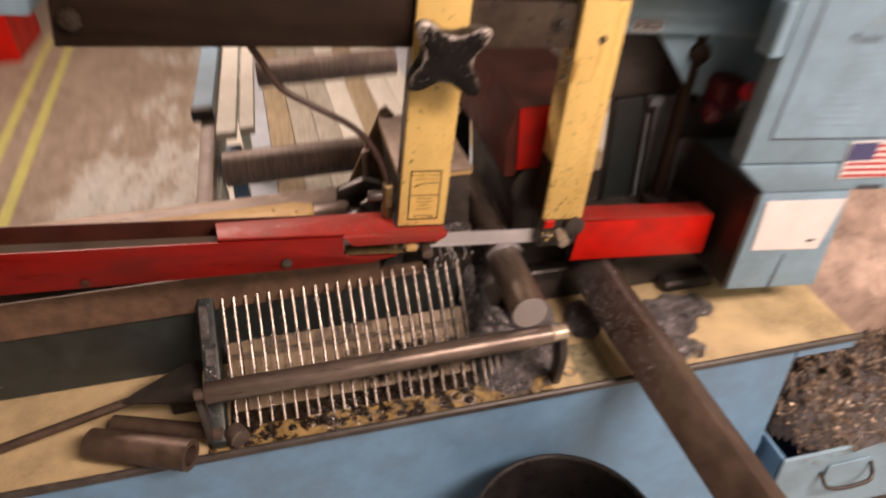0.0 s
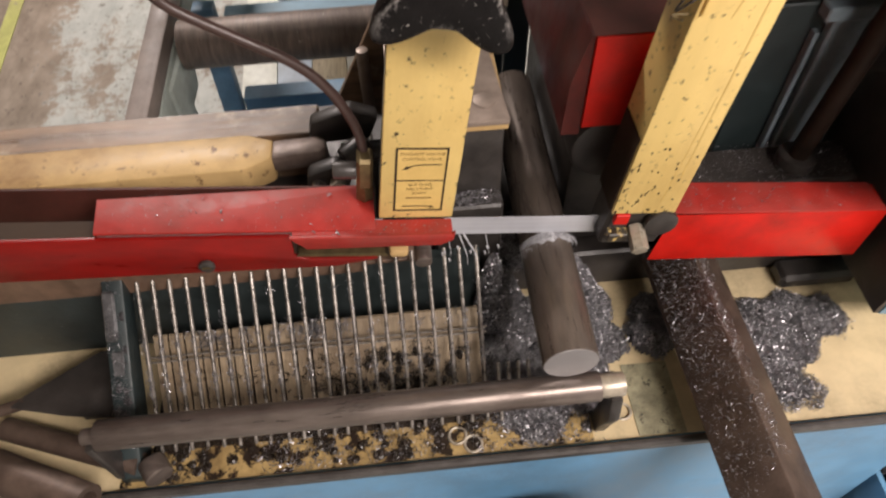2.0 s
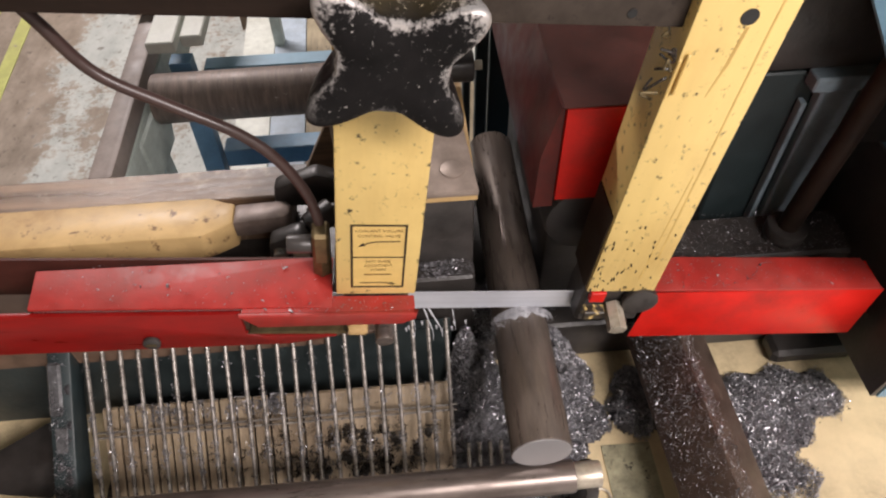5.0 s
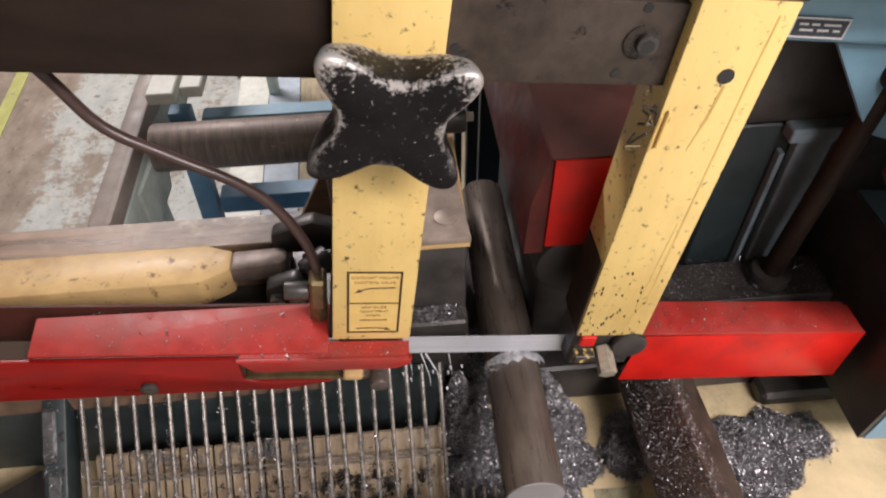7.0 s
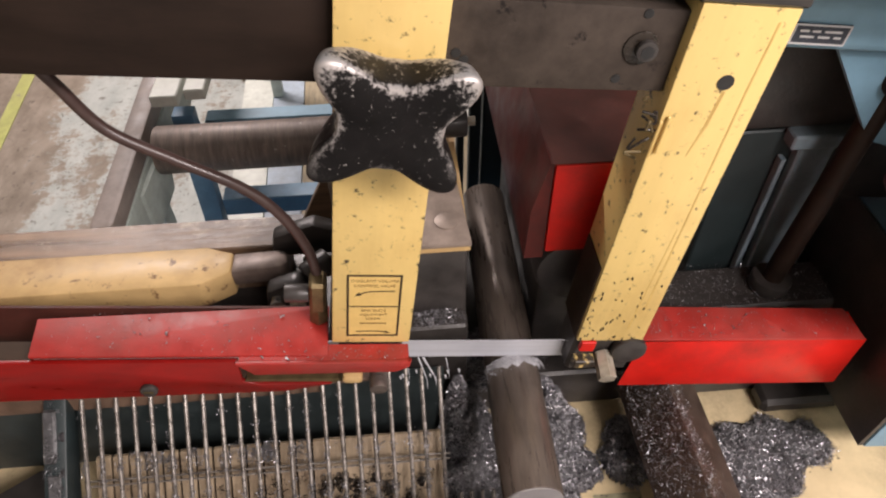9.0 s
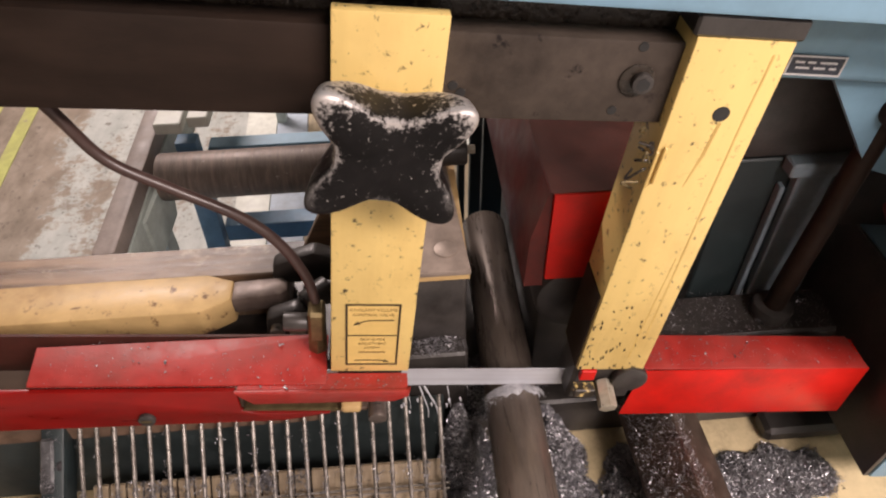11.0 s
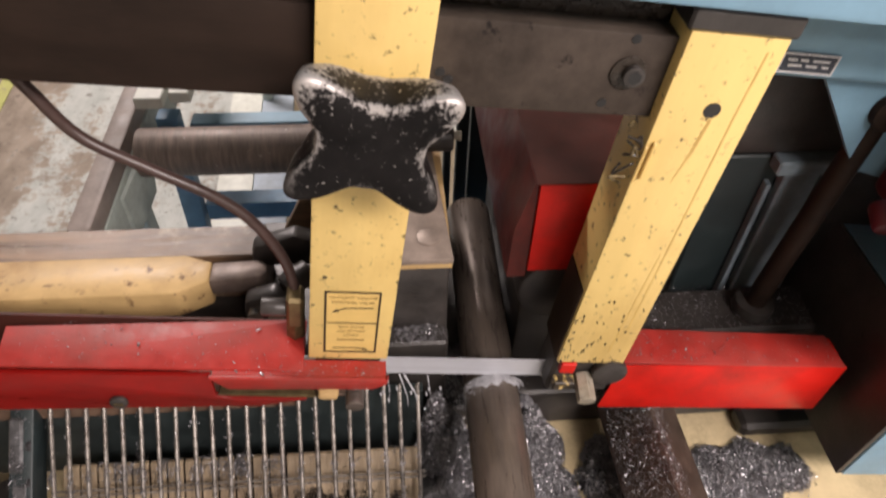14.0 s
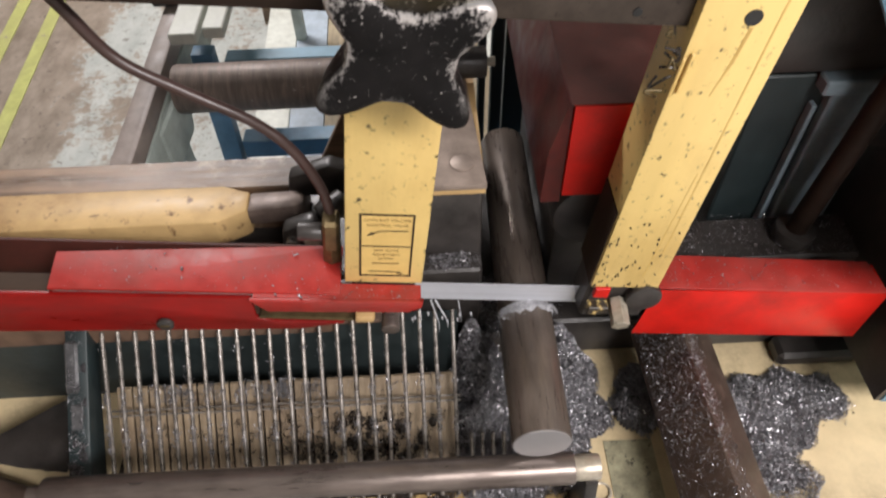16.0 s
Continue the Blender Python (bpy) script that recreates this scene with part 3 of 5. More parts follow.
def saw_beam():
    t = part("beam", prism(B(), [(-0.440, 1.274), (0.0395, 1.2838), (0.0395, 1.350), (-0.436, 1.350)], "y", 0.012, 0.034, bevel=0.0015), M["beam_dark"], HEAD_THING, "dark brown flat steel beam")
    part("beam_plate", prism(B(), [(0.040, 1.2838), (0.30, 1.2885), (0.30, 1.351), (0.040, 1.350)], "y", 0.012, 0.034, bevel=0.0015), M["beam_grey"], t, "mottled grey-brown beam plate")
    # Near-black strip stands in for the shadow band above the beam.
    part("shadow_backing", bx(-0.43, 0.30, 0.0345, 0.075, 1.300, 1.366), M["sludge"], t)
    part("washer", cyl(B(), (0.214, 0.0105, 1.322), (0.214, 0.0119, 1.322), 0.0125, seg=32, bevel=0.0004), M["sludge"], t, "oily black recess round the screw")
    part("cap_screw", cyl(B(), (0.217, 0.005, 1.322), (0.217, 0.0104, 1.322), 0.0078, seg=24, bevel=0.0012), M["black"], t, "socket cap screw with a bright rim")
    part("socket", cyl(B(), (0.217, 0.0046, 1.322), (0.217, 0.0070, 1.322), 0.0052, seg=6), M["bucket"], t)
    part("dark_nut", cyl(B(), (-0.415, 0.002, 1.310), (-0.415, 0.0118, 1.310), 0.014, seg=6, bevel=0.001), M["sludge"], t)
    for x, z in ((0.212, 1.347), (0.203, 1.297), (0.092, 1.306), (0.086, 1.311)):
        part("screw_hole", cyl(B(), (x, 0.0113, z), (x, 0.0122, z), 0.0034, seg=16), M["bucket"], t)
    for k in range(2):
        part("wire_clip", bx(0.2405 + 0.0052 * k, 0.2432 + 0.0052 * k, -0.0035, -0.0006, 1.238 + 0.004 * k, 1.272 + 0.004 * k, bevel=0.0008), M["decal_ground"], t, "tan wire clip bar")
    rng = random.Random(3)
    for k in range(7):
        p = Vector((0.231 + rng.uniform(-0.005, 0.005), -0.001 + rng.uniform(-0.003, 0.004), 1.286 - 0.007 * k))
        pts = [p + Vector((rng.uniform(-0.007, 0.007), rng.uniform(-0.003, 0.003), rng.uniform(-0.006, 0.006))) for _ in range(4)]
        part("chip_curl", tube(B(), pts, 0.0011, seg=6, steps=5), M["brass" if k % 3 == 0 else "sludge"], t, "dark oily chip curl")


saw_beam()


def head_hood():
    t = part("hood", bx(-0.8, 1.0, -0.008, 0.30, 1.379, 1.46, bevel=0.006, seg=2), M["pale_blue"], HEAD_THING, "sky-blue painted hood")
    part("rear_tube", bx(0.25, 1.0, 0.085, 0.20, 1.286, 1.372, bevel=0.010, seg=3), M["pale_blue"], t)
    part("skirt", prism(B(), [(0.432, 1.284), (0.80, 1.284), (0.80, 1.12), (0.520, 1.185)], "y", 0.105, 0.112), M["pale_blue"], t)
    part("left_cover", bx(-0.80, -0.465, 0.04, 0.30, 1.30, 1.3785, bevel=0.008, seg=2), M["pale_blue"], t)
    part("badge", bx(0.370, 0.420, 0.0832, 0.0848, 1.294, 1.312), M["ink"], t, "small black badge with a white border")
    for a, b, c_, d in ((0.370, 0.420, 1.3105, 1.312), (0.370, 0.420, 1.294, 1.2955), (0.370, 0.3715, 1.2957, 1.3103), (0.4185, 0.420, 1.2957, 1.3103)):
        part("badge_border", bx(a, b, 0.0825, 0.0831, c_, d), M["paper"], t)
    for a, b, z in ((0.376, 0.384, 1.305), (0.387, 0.394, 1.305), (0.398, 0.413, 1.305), (0.378, 0.390, 1.300), (0.394, 0.404, 1.300), (0.408, 0.414, 1.300)):
        part("badge_print", bx(a, b, 0.0825, 0.0831, z, z + 0.0018), M["paper"], t)


head_hood()


def guide_arm_left():
    t = part("guide_arm", prism(B(), [(0.0, 1.0), (0.075, 1.0), (0.0785, 1.366), (0.0045, 1.366)], "y", 0.0, 0.0105, bevel=0.0012), M["yellow"], HEAD_THING, "yellow painted guide arm with a printed decal")
    part("column_back", prism(B(), [(0.002, 1.004), (0.073, 1.004), (0.0755, 1.285), (0.0055, 1.285)], "y", 0.0107, 0.046), M["black"], t)
    part("decal", bx(0.0145, 0.0625, -0.0005, -0.0001, 1.0125, 1.0985), M["decal_ground"], t, "yellow decal with dark border and arrows")

    def line(x0, x1, z0, z1):
        part("border", bx(x0, x1, -0.0010, -0.0006, z0, z1), M["decal_ink"], t)
    line(0.0140, 0.0630, 1.0972, 1.0992)
    line(0.0140, 0.0630, 1.0118, 1.0138)
    line(0.0140, 0.0159, 1.0139, 1.0971)
    line(0.0611, 0.0630, 1.0139, 1.0971)
    line(0.0160, 0.0610, 1.0554, 1.0566)

    def arrow(pts, tip):
        bm = B()
        path = smooth_path([(x, -0.0009, z) for x, z in pts], 6)
        for a, b in zip(path, path[1:]):
            d_ = (b - a).normalized()
            n = Vector((-d_.z, 0, d_.x)) * 0.0006
            bm.faces.new([bm.verts.new(v) for v in (a - n, b - n, b + n, a + n)])
        a, b = Vector((tip[0], -0.0009, tip[1])), Vector((tip[2], -0.0009, tip[3]))
        n = Vector((-(b - a).z, 0, (b - a).x)) * 0.35
        bm.faces.new([bm.verts.new(v) for v in (b, a + n, a - n)])
        out = bmesh.ops.extrude_face_region(bm, geom=bm.faces[:])
        bmesh.ops.translate(bm, verts=[v for v in out["geom"] if isinstance(v, bmesh.types.BMVert)], vec=(0, 0.0003, 0))
        part("arrow", bm, M["decal_ink"], t)
    arrow([(0.057, 1.0775), (0.044, 1.0772), (0.033, 1.0765), (0.026, 1.0735)], (0.026, 1.0738, 0.0205, 1.0705))
    arrow([(0.0225, 1.0185), (0.033, 1.0190), (0.044, 1.0188), (0.050, 1.0178)], (0.050, 1.0180, 0.0555, 1.0160))
    for words, z, s_ in (("COOLANT VOLUME", 1.0895, 0.0050), ("CONTROL VALVE", 1.0830, 0.0050), ("SAW GUIDE", 1.0485, 0.0046), ("ADJUSTMENT", 1.0425, 0.0046), ("SCREW", 1.0365, 0.0046)):
        text_part(words, s_, 0.0385, -0.0007, z, M["decal_text"], t, wide=0.93)
    part("text_bar", bx(0.026, 0.051, -0.0010, -0.0006, 1.0305, 1.0320), M["decal_text"], t)
    part("guide_shoe", bx(0.006, 0.070, 0.012, 0.046, 0.952, 1.0035, bevel=0.002), M["black"], t, "black blade guide shoe")
    part("guide_bolt", cyl(B(), (0.046, -0.030, 0.962), (0.046, 0.012, 0.966), 0.0092, seg=20, bevel=0.001), M["roller"], t, "round guide bolt")
    part("guide_insert", bx(0.010, 0.030, -0.026, 0.0115, 0.966, 0.9775, bevel=0.004, seg=2), M["handle"], t)
    part("guide_insert", bx(0.060, 0.069, -0.004, 0.0115, 0.966, 0.978, bevel=0.002), M["yellow"], t)


guide_arm_left()


def guide_arm_right():
    t = part("guide_arm", prism(B(), [(0.246, 1.0), (0.3165, 1.0), (0.3105, 1.362), (0.2405, 1.362)], "y", 0.0, 0.052, bevel=0.0015), M["yellow"], HEAD_THING, "yellow painted guide arm with a drilled hole")
    for outline in ([(0.3012, 1.06), (0.3030, 1.05), (0.2985, 1.30), (0.2990, 1.352), (0.2972, 1.352), (0.2968, 1.30)], [(0.2795, 1.2975), (0.2822, 1.2975), (0.2800, 1.268), (0.2740, 1.238), (0.2735, 1.240), (0.2775, 1.268)], [(0.2935, 1.02), (0.2948, 1.02), (0.2962, 1.16), (0.2952, 1.16)]):
        part("stain", prism(B(), outline, "y", -0.0002, 0.001), M["stain"], t, "brown coolant stain run")
    # Dark plate gives the arm's inner side its shade as well as grease.
    part("shaded_grease", prism(B(), [(0.2446, 1.0005), (0.2459, 1.0005), (0.2443, 1.105), (0.2430, 1.105)], "y", 0.004, 0.050), M["brown_steel"], t, "greasy inner side, darkened for shade")
    rng = random.Random(21)
    bm = B()
    for _ in range(46):
        z = 1.003 + 0.10 * rng.random() ** 1.8
        x = 0.2475 + 0.062 * rng.random() ** 1.5
        w, h, tilt = rng.uniform(0.0003, 0.0007), rng.uniform(0.0008, 0.0024), rng.uniform(-0.0012, 0.0006)
        prism(bm, [(x - w, z - h), (x + w, z - h), (x + w + tilt, z + h), (x - w + tilt, z + h)], "y", -0.0007, 0.0005)
    part("stuck_chips", bm, M["sludge"], t, "small black chips stuck on the paint")
    part("hole", cyl(B(), (0.279, -0.0006, 1.305), (0.279, 0.002, 1.305), 0.0062, seg=24), M["bucket"], t, "dark drilled hole")
    part("top_cap", bx(0.236, 0.314, -0.002, 0.056, 1.3625, 1.378, bevel=0.002), M["black"], t, "black arm top")
    part("guide_shoe", bx(0.248, 0.318, 0.006, 0.050, 0.940, 0.9995, bevel=0.004), M["black"], t, "greasy black guide block")
    part("guide_flange", cyl(B(), (0.306, -0.004, 0.985), (0.306, 0.0055, 0.985), 0.0185, seg=28, bevel=0.002), M["black"], t, "brown rounded guide flange")
    part("hex_bolt", cyl(B(), (0.282, -0.024, 0.966), (0.282, 0.0055, 0.972), 0.0098, seg=6, bevel=0.001), M["bolt"], t, "grimy zinc hexagon bolt")
    part("red_insert", bx(0.252, 0.268, -0.001, 0.0055, 0.983, 0.998, bevel=0.001), M["red"], t)
    part("yellow_insert", bx(0.250, 0.272, -0.006, 0.0055, 0.960, 0.972, bevel=0.001), M["yellow"], t)


guide_arm_right()


def hand_knob():
    """A four-lobed clamping knob: deep scallops, pointed lobes, thick rim."""
    bm = B()
    n, cx, cz, turn = 160, 0.0415, 1.2885, radians(-5)
    front = -0.0525
    prof = ((0.0, 0.80), (0.06, 0.90), (0.25, 0.955), (0.55, 0.985), (0.80, 1.0), (0.90, 0.995), (0.96, 0.975), (1.0, 0.94))
    rings = []
    for s_, k in prof:
        ring = []
        for i in range(n):
            a = 2 * math.pi * i / n
            lobe = (0.5 + 0.5 * math.cos(4 * (a - radians(45)))) ** 2.0
            r = (0.0355 + 0.0325 * lobe) * k
            back = -0.008 - 0.019 * lobe
            dish = 0.0035 * (1 - lobe) if s_ > 0.5 else 0.0
            ring.append(bm.verts.new((cx + r * math.cos(a + turn), back + (front - back) * s_ + dish, cz + 0.92 * r * math.sin(a + turn))))
        rings.append(ring)
    for k in (0.90, 0.75, 0.45):
        rings.append([bm.verts.new((cx + (v.co.x - cx) * k, v.co.y + (front - 0.0005 - v.co.y) * (1 - k) - 0.0006, cz + (v.co.z - cz) * k)) for v in rings[7]])
    for a, b in zip(rings, rings[1:]):
        for i in range(n):
            bm.faces.new((a[i], a[(i + 1) % n], b[(i + 1) % n], b[i]))
    bm.faces.new(rings[0][::-1])
    bm.faces.new(rings[-1])
    bmesh.ops.recalc_face_normals(bm, faces=bm.faces[:])
    t = part("hand_knob", bm, M["knob"], HEAD_THING, "chipped black four-lobed clamping knob")
    part("stem", cyl(B(), (cx, -0.0005, cz), (cx, -0.012, cz), 0.016, seg=32), M["brass"], t, "brown knob stem")


hand_knob()


def guard_left():
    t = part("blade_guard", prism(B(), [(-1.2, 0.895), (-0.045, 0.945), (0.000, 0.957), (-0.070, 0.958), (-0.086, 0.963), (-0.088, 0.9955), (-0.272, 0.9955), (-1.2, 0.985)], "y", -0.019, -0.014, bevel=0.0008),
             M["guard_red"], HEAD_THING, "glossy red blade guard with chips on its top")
    part("top_plate", prism(B(), [(-0.272, -0.014), (-0.004, -0.014), (-0.004, 0.046), (-0.020, 0.046), (-0.277, 0.030)], "z", 0.996, 1.000, bevel=0.001), M["dusty_sheen_red"], t)
    part("rail_top", prism(B(), [(-1.2, -0.013), (-0.274, -0.013), (-0.274, 0.012), (-1.2, 0.012)], "z", 0.984, 0.988), M["brown_steel"], t, "bare steel rail")
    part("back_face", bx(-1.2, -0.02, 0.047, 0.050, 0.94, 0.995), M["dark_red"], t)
    part("lip", prism(B(), [(-0.089, 0.9985), (0.073, 1.0), (0.076, 1.0045), (0.075, 0.992), (0.062, 0.984), (-0.072, 0.981)], "y", -0.024, -0.0195, bevel=0.0008), M["dusty_sheen_red"], t, "folded red lip")
    part("lip_shelf", bx(-0.086, 0.074, -0.0192, -0.001, 0.9925, 0.9985), M["dusty_sheen_red"], t)
    part("slot_screw", cyl(B(), (-0.174, -0.024, 0.954), (-0.174, -0.0192, 0.954), 0.0082, seg=24, bevel=0.001), M["black"], t, "black slotted screw")
    part("slot", bx(-0.1785, -0.1695, -0.0248, -0.0241, 0.9528, 0.9552), M["brass"], t)
    part("slot_screw", cyl(B(), (-0.46, -0.023, 0.937), (-0.46, -0.0192, 0.937), 0.0075, seg=20, bevel=0.001), M["dark_red"], t)
    part("scraper", prism(B(), [(-0.084, 0.9625), (0.010, 0.9605), (0.006, 0.966), (-0.082, 0.9665)], "y", -0.0185, 0.004), M["brass"], t, "grimy brass strip")


guard_left()


def guard_right():
    t = part("blade_guard", prism(B(), [(0.318, 0.908), (0.585, 0.908), (0.579, 0.992), (0.322, 0.988)], "y", 0.006, 0.0075, bevel=0.0004), M["red"], HEAD_THING, "bright red square-section blade guard dusted with chips")
    part("guard_top", prism(B(), [(0.322, 0.006), (0.577, 0.006), (0.572, 0.049), (0.322, 0.051)], "z", 0.9905, 0.9935, bevel=0.001), M["dusty_sheen_red"], t)
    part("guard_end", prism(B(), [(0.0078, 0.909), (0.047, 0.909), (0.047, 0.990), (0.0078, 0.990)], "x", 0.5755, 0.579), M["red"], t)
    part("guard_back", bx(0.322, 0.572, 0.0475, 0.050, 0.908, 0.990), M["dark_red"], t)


guard_right()


def wheel_housing():
    y = -0.060
    t = part("wheel_housing", prism(B(), [(0.540, 1.128), (0.542, 1.60), (1.05, 1.60), (1.05, 1.128)], "y", y, -0.022, bevel=0.006), M["pale_blue"], HEAD_THING, "sky-blue wheel housing with panel and labels")
    part("hinge_tab", bx(0.518, 0.5395, y, -0.022, 1.303, 1.385, bevel=0.003), M["pale_blue"], t)
    part("chamfer", prism(B(), [(0.540, 1.126), (1.05, 1.126), (1.05, 1.074), (0.606, 1.074)], "y", y + 0.001, -0.022, bevel=0.004), M["pale_blue"], t)
    part("lower_box", prism(B(), [(0.606, 1.072), (0.784, 1.072), (0.806, 0.864), (0.612, 0.868)], "y", y + 0.002, 0.25, bevel=0.003), M["pale_blue"], t)
    part("seam", prism(B(), [(0.698, 0.868), (0.702, 0.868), (0.7045, 0.945), (0.7035, 0.945)], "y", y + 0.0005, y + 0.003), M["ink"], t, "dark slit in the sheet")
    # Box's dark green left side; its shade is put in as a black plate.
    part("shaded_side", prism(B(), [(0.605, 0.870), (0.6105, 0.870), (0.6045, 1.071), (0.598, 1.073)], "y", y + 0.004, 0.25), M["black"], t, "black-green box side, darkened for shade")
    part("back_plate", bx(0.56, 1.05, 0.150, 0.158, 1.0735, 1.375), M["black"], t, "black oily plate behind the cover")
    part("instruction_panel", bx(0.575, 1.03, y - 0.0012, y - 0.0002, 1.176, 1.56), M["pale_blue"], t, "framed blue instruction panel")
    for b in ((0.5725, 0.5745, 1.174, 1.56), (0.5747, 1.03, 1.174, 1.176)):
        part("panel_border", bx(b[0], b[1], y - 0.0020, y - 0.0013, b[2], b[3]), M["ink"], t)
    text_part("Model", 0.022, 0.640, y - 0.0015, 1.330, M["ink"], t, align="LEFT")
    part("text_bar", bx(0.715, 0.775, y - 0.0018, y - 0.0013, 1.332, 1.345), M["ink"], t)
    part("text_bar", bx(0.67, 0.76, y - 0.0018, y - 0.0013, 1.358, 1.369), M["grey_ink"], t)
    for i in range(11):
        z = 1.313 - i * 0.0115
        part("text_bar", bx(0.632 + 0.01 * (i % 3), 0.90 - 0.02 * ((i * 7) % 4), y - 0.0017, y - 0.0013, z, z + 0.0016), M["grey_ink"], t)
    part("paper_label", prism(B(), [(0.6185, 1.058), (0.779, 1.0565), (0.7685, 0.9525), (0.6285, 0.957)], "y", y - 0.0006, y + 0.0015), M["paper"], t, "white paper label")
    part("print", bx(0.735, 0.752, y - 0.0012, y - 0.0007, 0.970, 0.975), M["ink"], t)
    part("flag_decal", prism(B(), [(0.738, 1.100), (0.87, 1.102), (0.87, 1.172), (0.732, 1.168)], "y", y - 0.0030, y + 0.001), M["paper"], t, "striped flag decal with a dark blue corner")
    for i in range(6):
        z = 1.103 + i * 0.0112
        part("stripe", bx(0.741 if i < 3 else 0.789, 0.868, y - 0.0036, y - 0.0031, z, z + 0.0055), M["flag_red"], t)
    part("canton", prism(B(), [(0.736, 1.134), (0.788, 1.135), (0.788, 1.168), (0.734, 1.1665)], "y", y - 0.0036, y - 0.0031), M["flag_blue"], t)
    part("text_bar", bx(0.79, 0.84, y - 0.0010, y + 0.0015, 1.0765, 1.084), M["ink"], t)


wheel_housing()


def feed_valve():
    t = part("feed_valve", bx(0.545, 0.600, 0.055, 0.105, 1.165, 1.225, bevel=0.014, seg=3), M["magenta"], HEAD_THING, "grimy crimson feed valve body")
    part("valve_cap", cyl(B(), (0.546, 0.070, 1.172), (0.542, 0.045, 1.160), 0.017, 0.014, seg=22, bevel=0.004), M["magenta"], t, "rounded crimson cap")
    part("valve_stem", cyl(B(), (0.590, 0.058, 1.212), (0.587, 0.045, 1.213), 0.007, seg=12), M["bolt"], t)
    part("valve_knob", cyl(B(), (0.587, 0.046, 1.212), (0.587, 0.020, 1.217), 0.0165, 0.0145, seg=20, bevel=0.004), M["pink_knob"], t, "bright pinkish-red knob")
    part("mount", cyl(B(), (0.575, 0.104, 1.195), (0.575, 0.1502, 1.195), 0.012, seg=16), M["black"], t)


feed_valve()


def coolant_hose():
    pts = [(-0.250, 0.060, 1.330), (-0.222, 0.052, 1.285), (-0.198, 0.05, 1.249), (-0.172, 0.05, 1.209), (-0.128, 0.05, 1.182), (-0.076, 0.05, 1.153), (-0.045, 0.047, 1.125), (-0.023, 0.042, 1.088), (-0.014, 0.035, 1.058)]
    t = part("coolant_hose", tube(B(), pts, 0.0048, seg=14), M["hose"], HEAD_THING, "brown rubber coolant hose")
    part("fitting", bx(-0.0215, -0.0055, 0.018, 0.040, 1.022, 1.062, bevel=0.003), M["brass"], t, "grimy brass elbow")
    part("nut", cyl(B(), (-0.0135, 0.029, 1.0015), (-0.0135, 0.029, 1.0218), 0.0098, seg=6, bevel=0.001), M["brass"], t)
    part("valve", cyl(B(), (-0.045, 0.029, 1.040), (-0.022, 0.029, 1.040), 0.009, seg=16, bevel=0.001), M["black"], t)


coolant_hose()


# ---- vise ----
VISE = thing("bar_vise", "greasy black vise with a red moving jaw", "vise", (0.18, 0.16, 0.80))


def fixed_jaw():
    t = part("fixed_jaw", bx(0.02, 0.142, 0.090, 0.30, 0.80, 1.030, bevel=0.006, seg=2), M["black"], VISE, "dark cast fixed jaw")
    part("toe", bx(0.06, 0.1415, 0.066, 0.0895, 0.8005, 0.925, bevel=0.003), M["black"], t)
    part("edge_strip", bx(0.018, 0.1435, 0.082, 0.31, 1.0305, 1.0375), M["handle"], t, "yellowed plate edge")
    part("top_plate", prism(B(), [(0.018, 0.080), (0.1445, 0.080), (0.130, 0.31), (0.018, 0.31)], "z", 1.038, 1.0455, bevel=0.001), M["plate"], t, "oily grey-brown plate")
    part("bolt_head", cyl(B(), (0.121, 0.112, 1.0457), (0.121, 0.112, 1.0470), 0.0125, seg=32, bevel=0.0006), M["plate"], t)
    part("pivot", cyl(B(), (0.06, 0.26, 1.064), (0.158, 0.26, 1.064), 0.018, seg=28, bevel=0.002), M["black"], t)
    part("pivot_nut", cyl(B(), (0.1582, 0.26, 1.064), (0.168, 0.26, 1.064), 0.006, seg=6), M["bolt"], t)
    part("gusset", prism(B(), [(-0.07, 0.864), (0.019, 0.864), (0.060, 1.03), (0.036, 1.064), (0.026, 1.060)], "y", 0.311, 0.322, bevel=0.002), M["wood"], t, "brown triangular gusset plate")
    part("stud", cyl(B(), (-0.012, 0.296, 0.87), (-0.012, 0.296, 0.985), 0.008, seg=16, bevel=0.001), M["plate"], t)


fixed_jaw()


def moving_jaw():
    t = part("moving_jaw", prism(B(), [(0.219, 0.072), (0.36, 0.072), (0.36, 0.42), (0.215, 0.42)], "z", 1.032, 1.144, bevel=0.0008), M["red"], VISE, "red moving jaw block")
    # Jaw top and left side carry their shade as darker red.
    part("shaded_top", prism(B(), [(0.2165, 0.0735), (0.359, 0.0735), (0.359, 0.419), (0.2125, 0.419)], "z", 1.1443, 1.1455), M["dark_red"], t, "red top darkened for the head's shadow")
    part("side_skirt", prism(B(), [(0.2185, 1.1441), (0.2150, 1.1441), (0.201, 1.085), (0.199, 1.02), (0.2185, 1.02)], "y", 0.076, 0.42), M["jaw_side"], t, "jaw side in red darkened for shade")
    part("ram", cyl(B(), (0.262, 0.085, 0.982), (0.262, 0.36, 0.982), 0.046, seg=36, bevel=0.008), M["black"], t, "black greasy ram")
    part("foot", bx(0.224, 0.34, 0.10, 0.38, 0.80, 0.99, bevel=0.008, seg=2), M["black"], t)


moving_jaw()


def guide_posts():
    for x, y, w in ((0.168, 0.47, 0.012), (0.190, 0.49, 0.019), (0.2125, 0.50, 0.04)):
        solo("guide_post", bx(x, x + w, y, y + 0.02, 0.0, 1.22, bevel=0.002), M["teal"], "thin dark green upright post behind the vise", "post", (x, y, 0.0), group="posts behind the vise")


guide_posts()


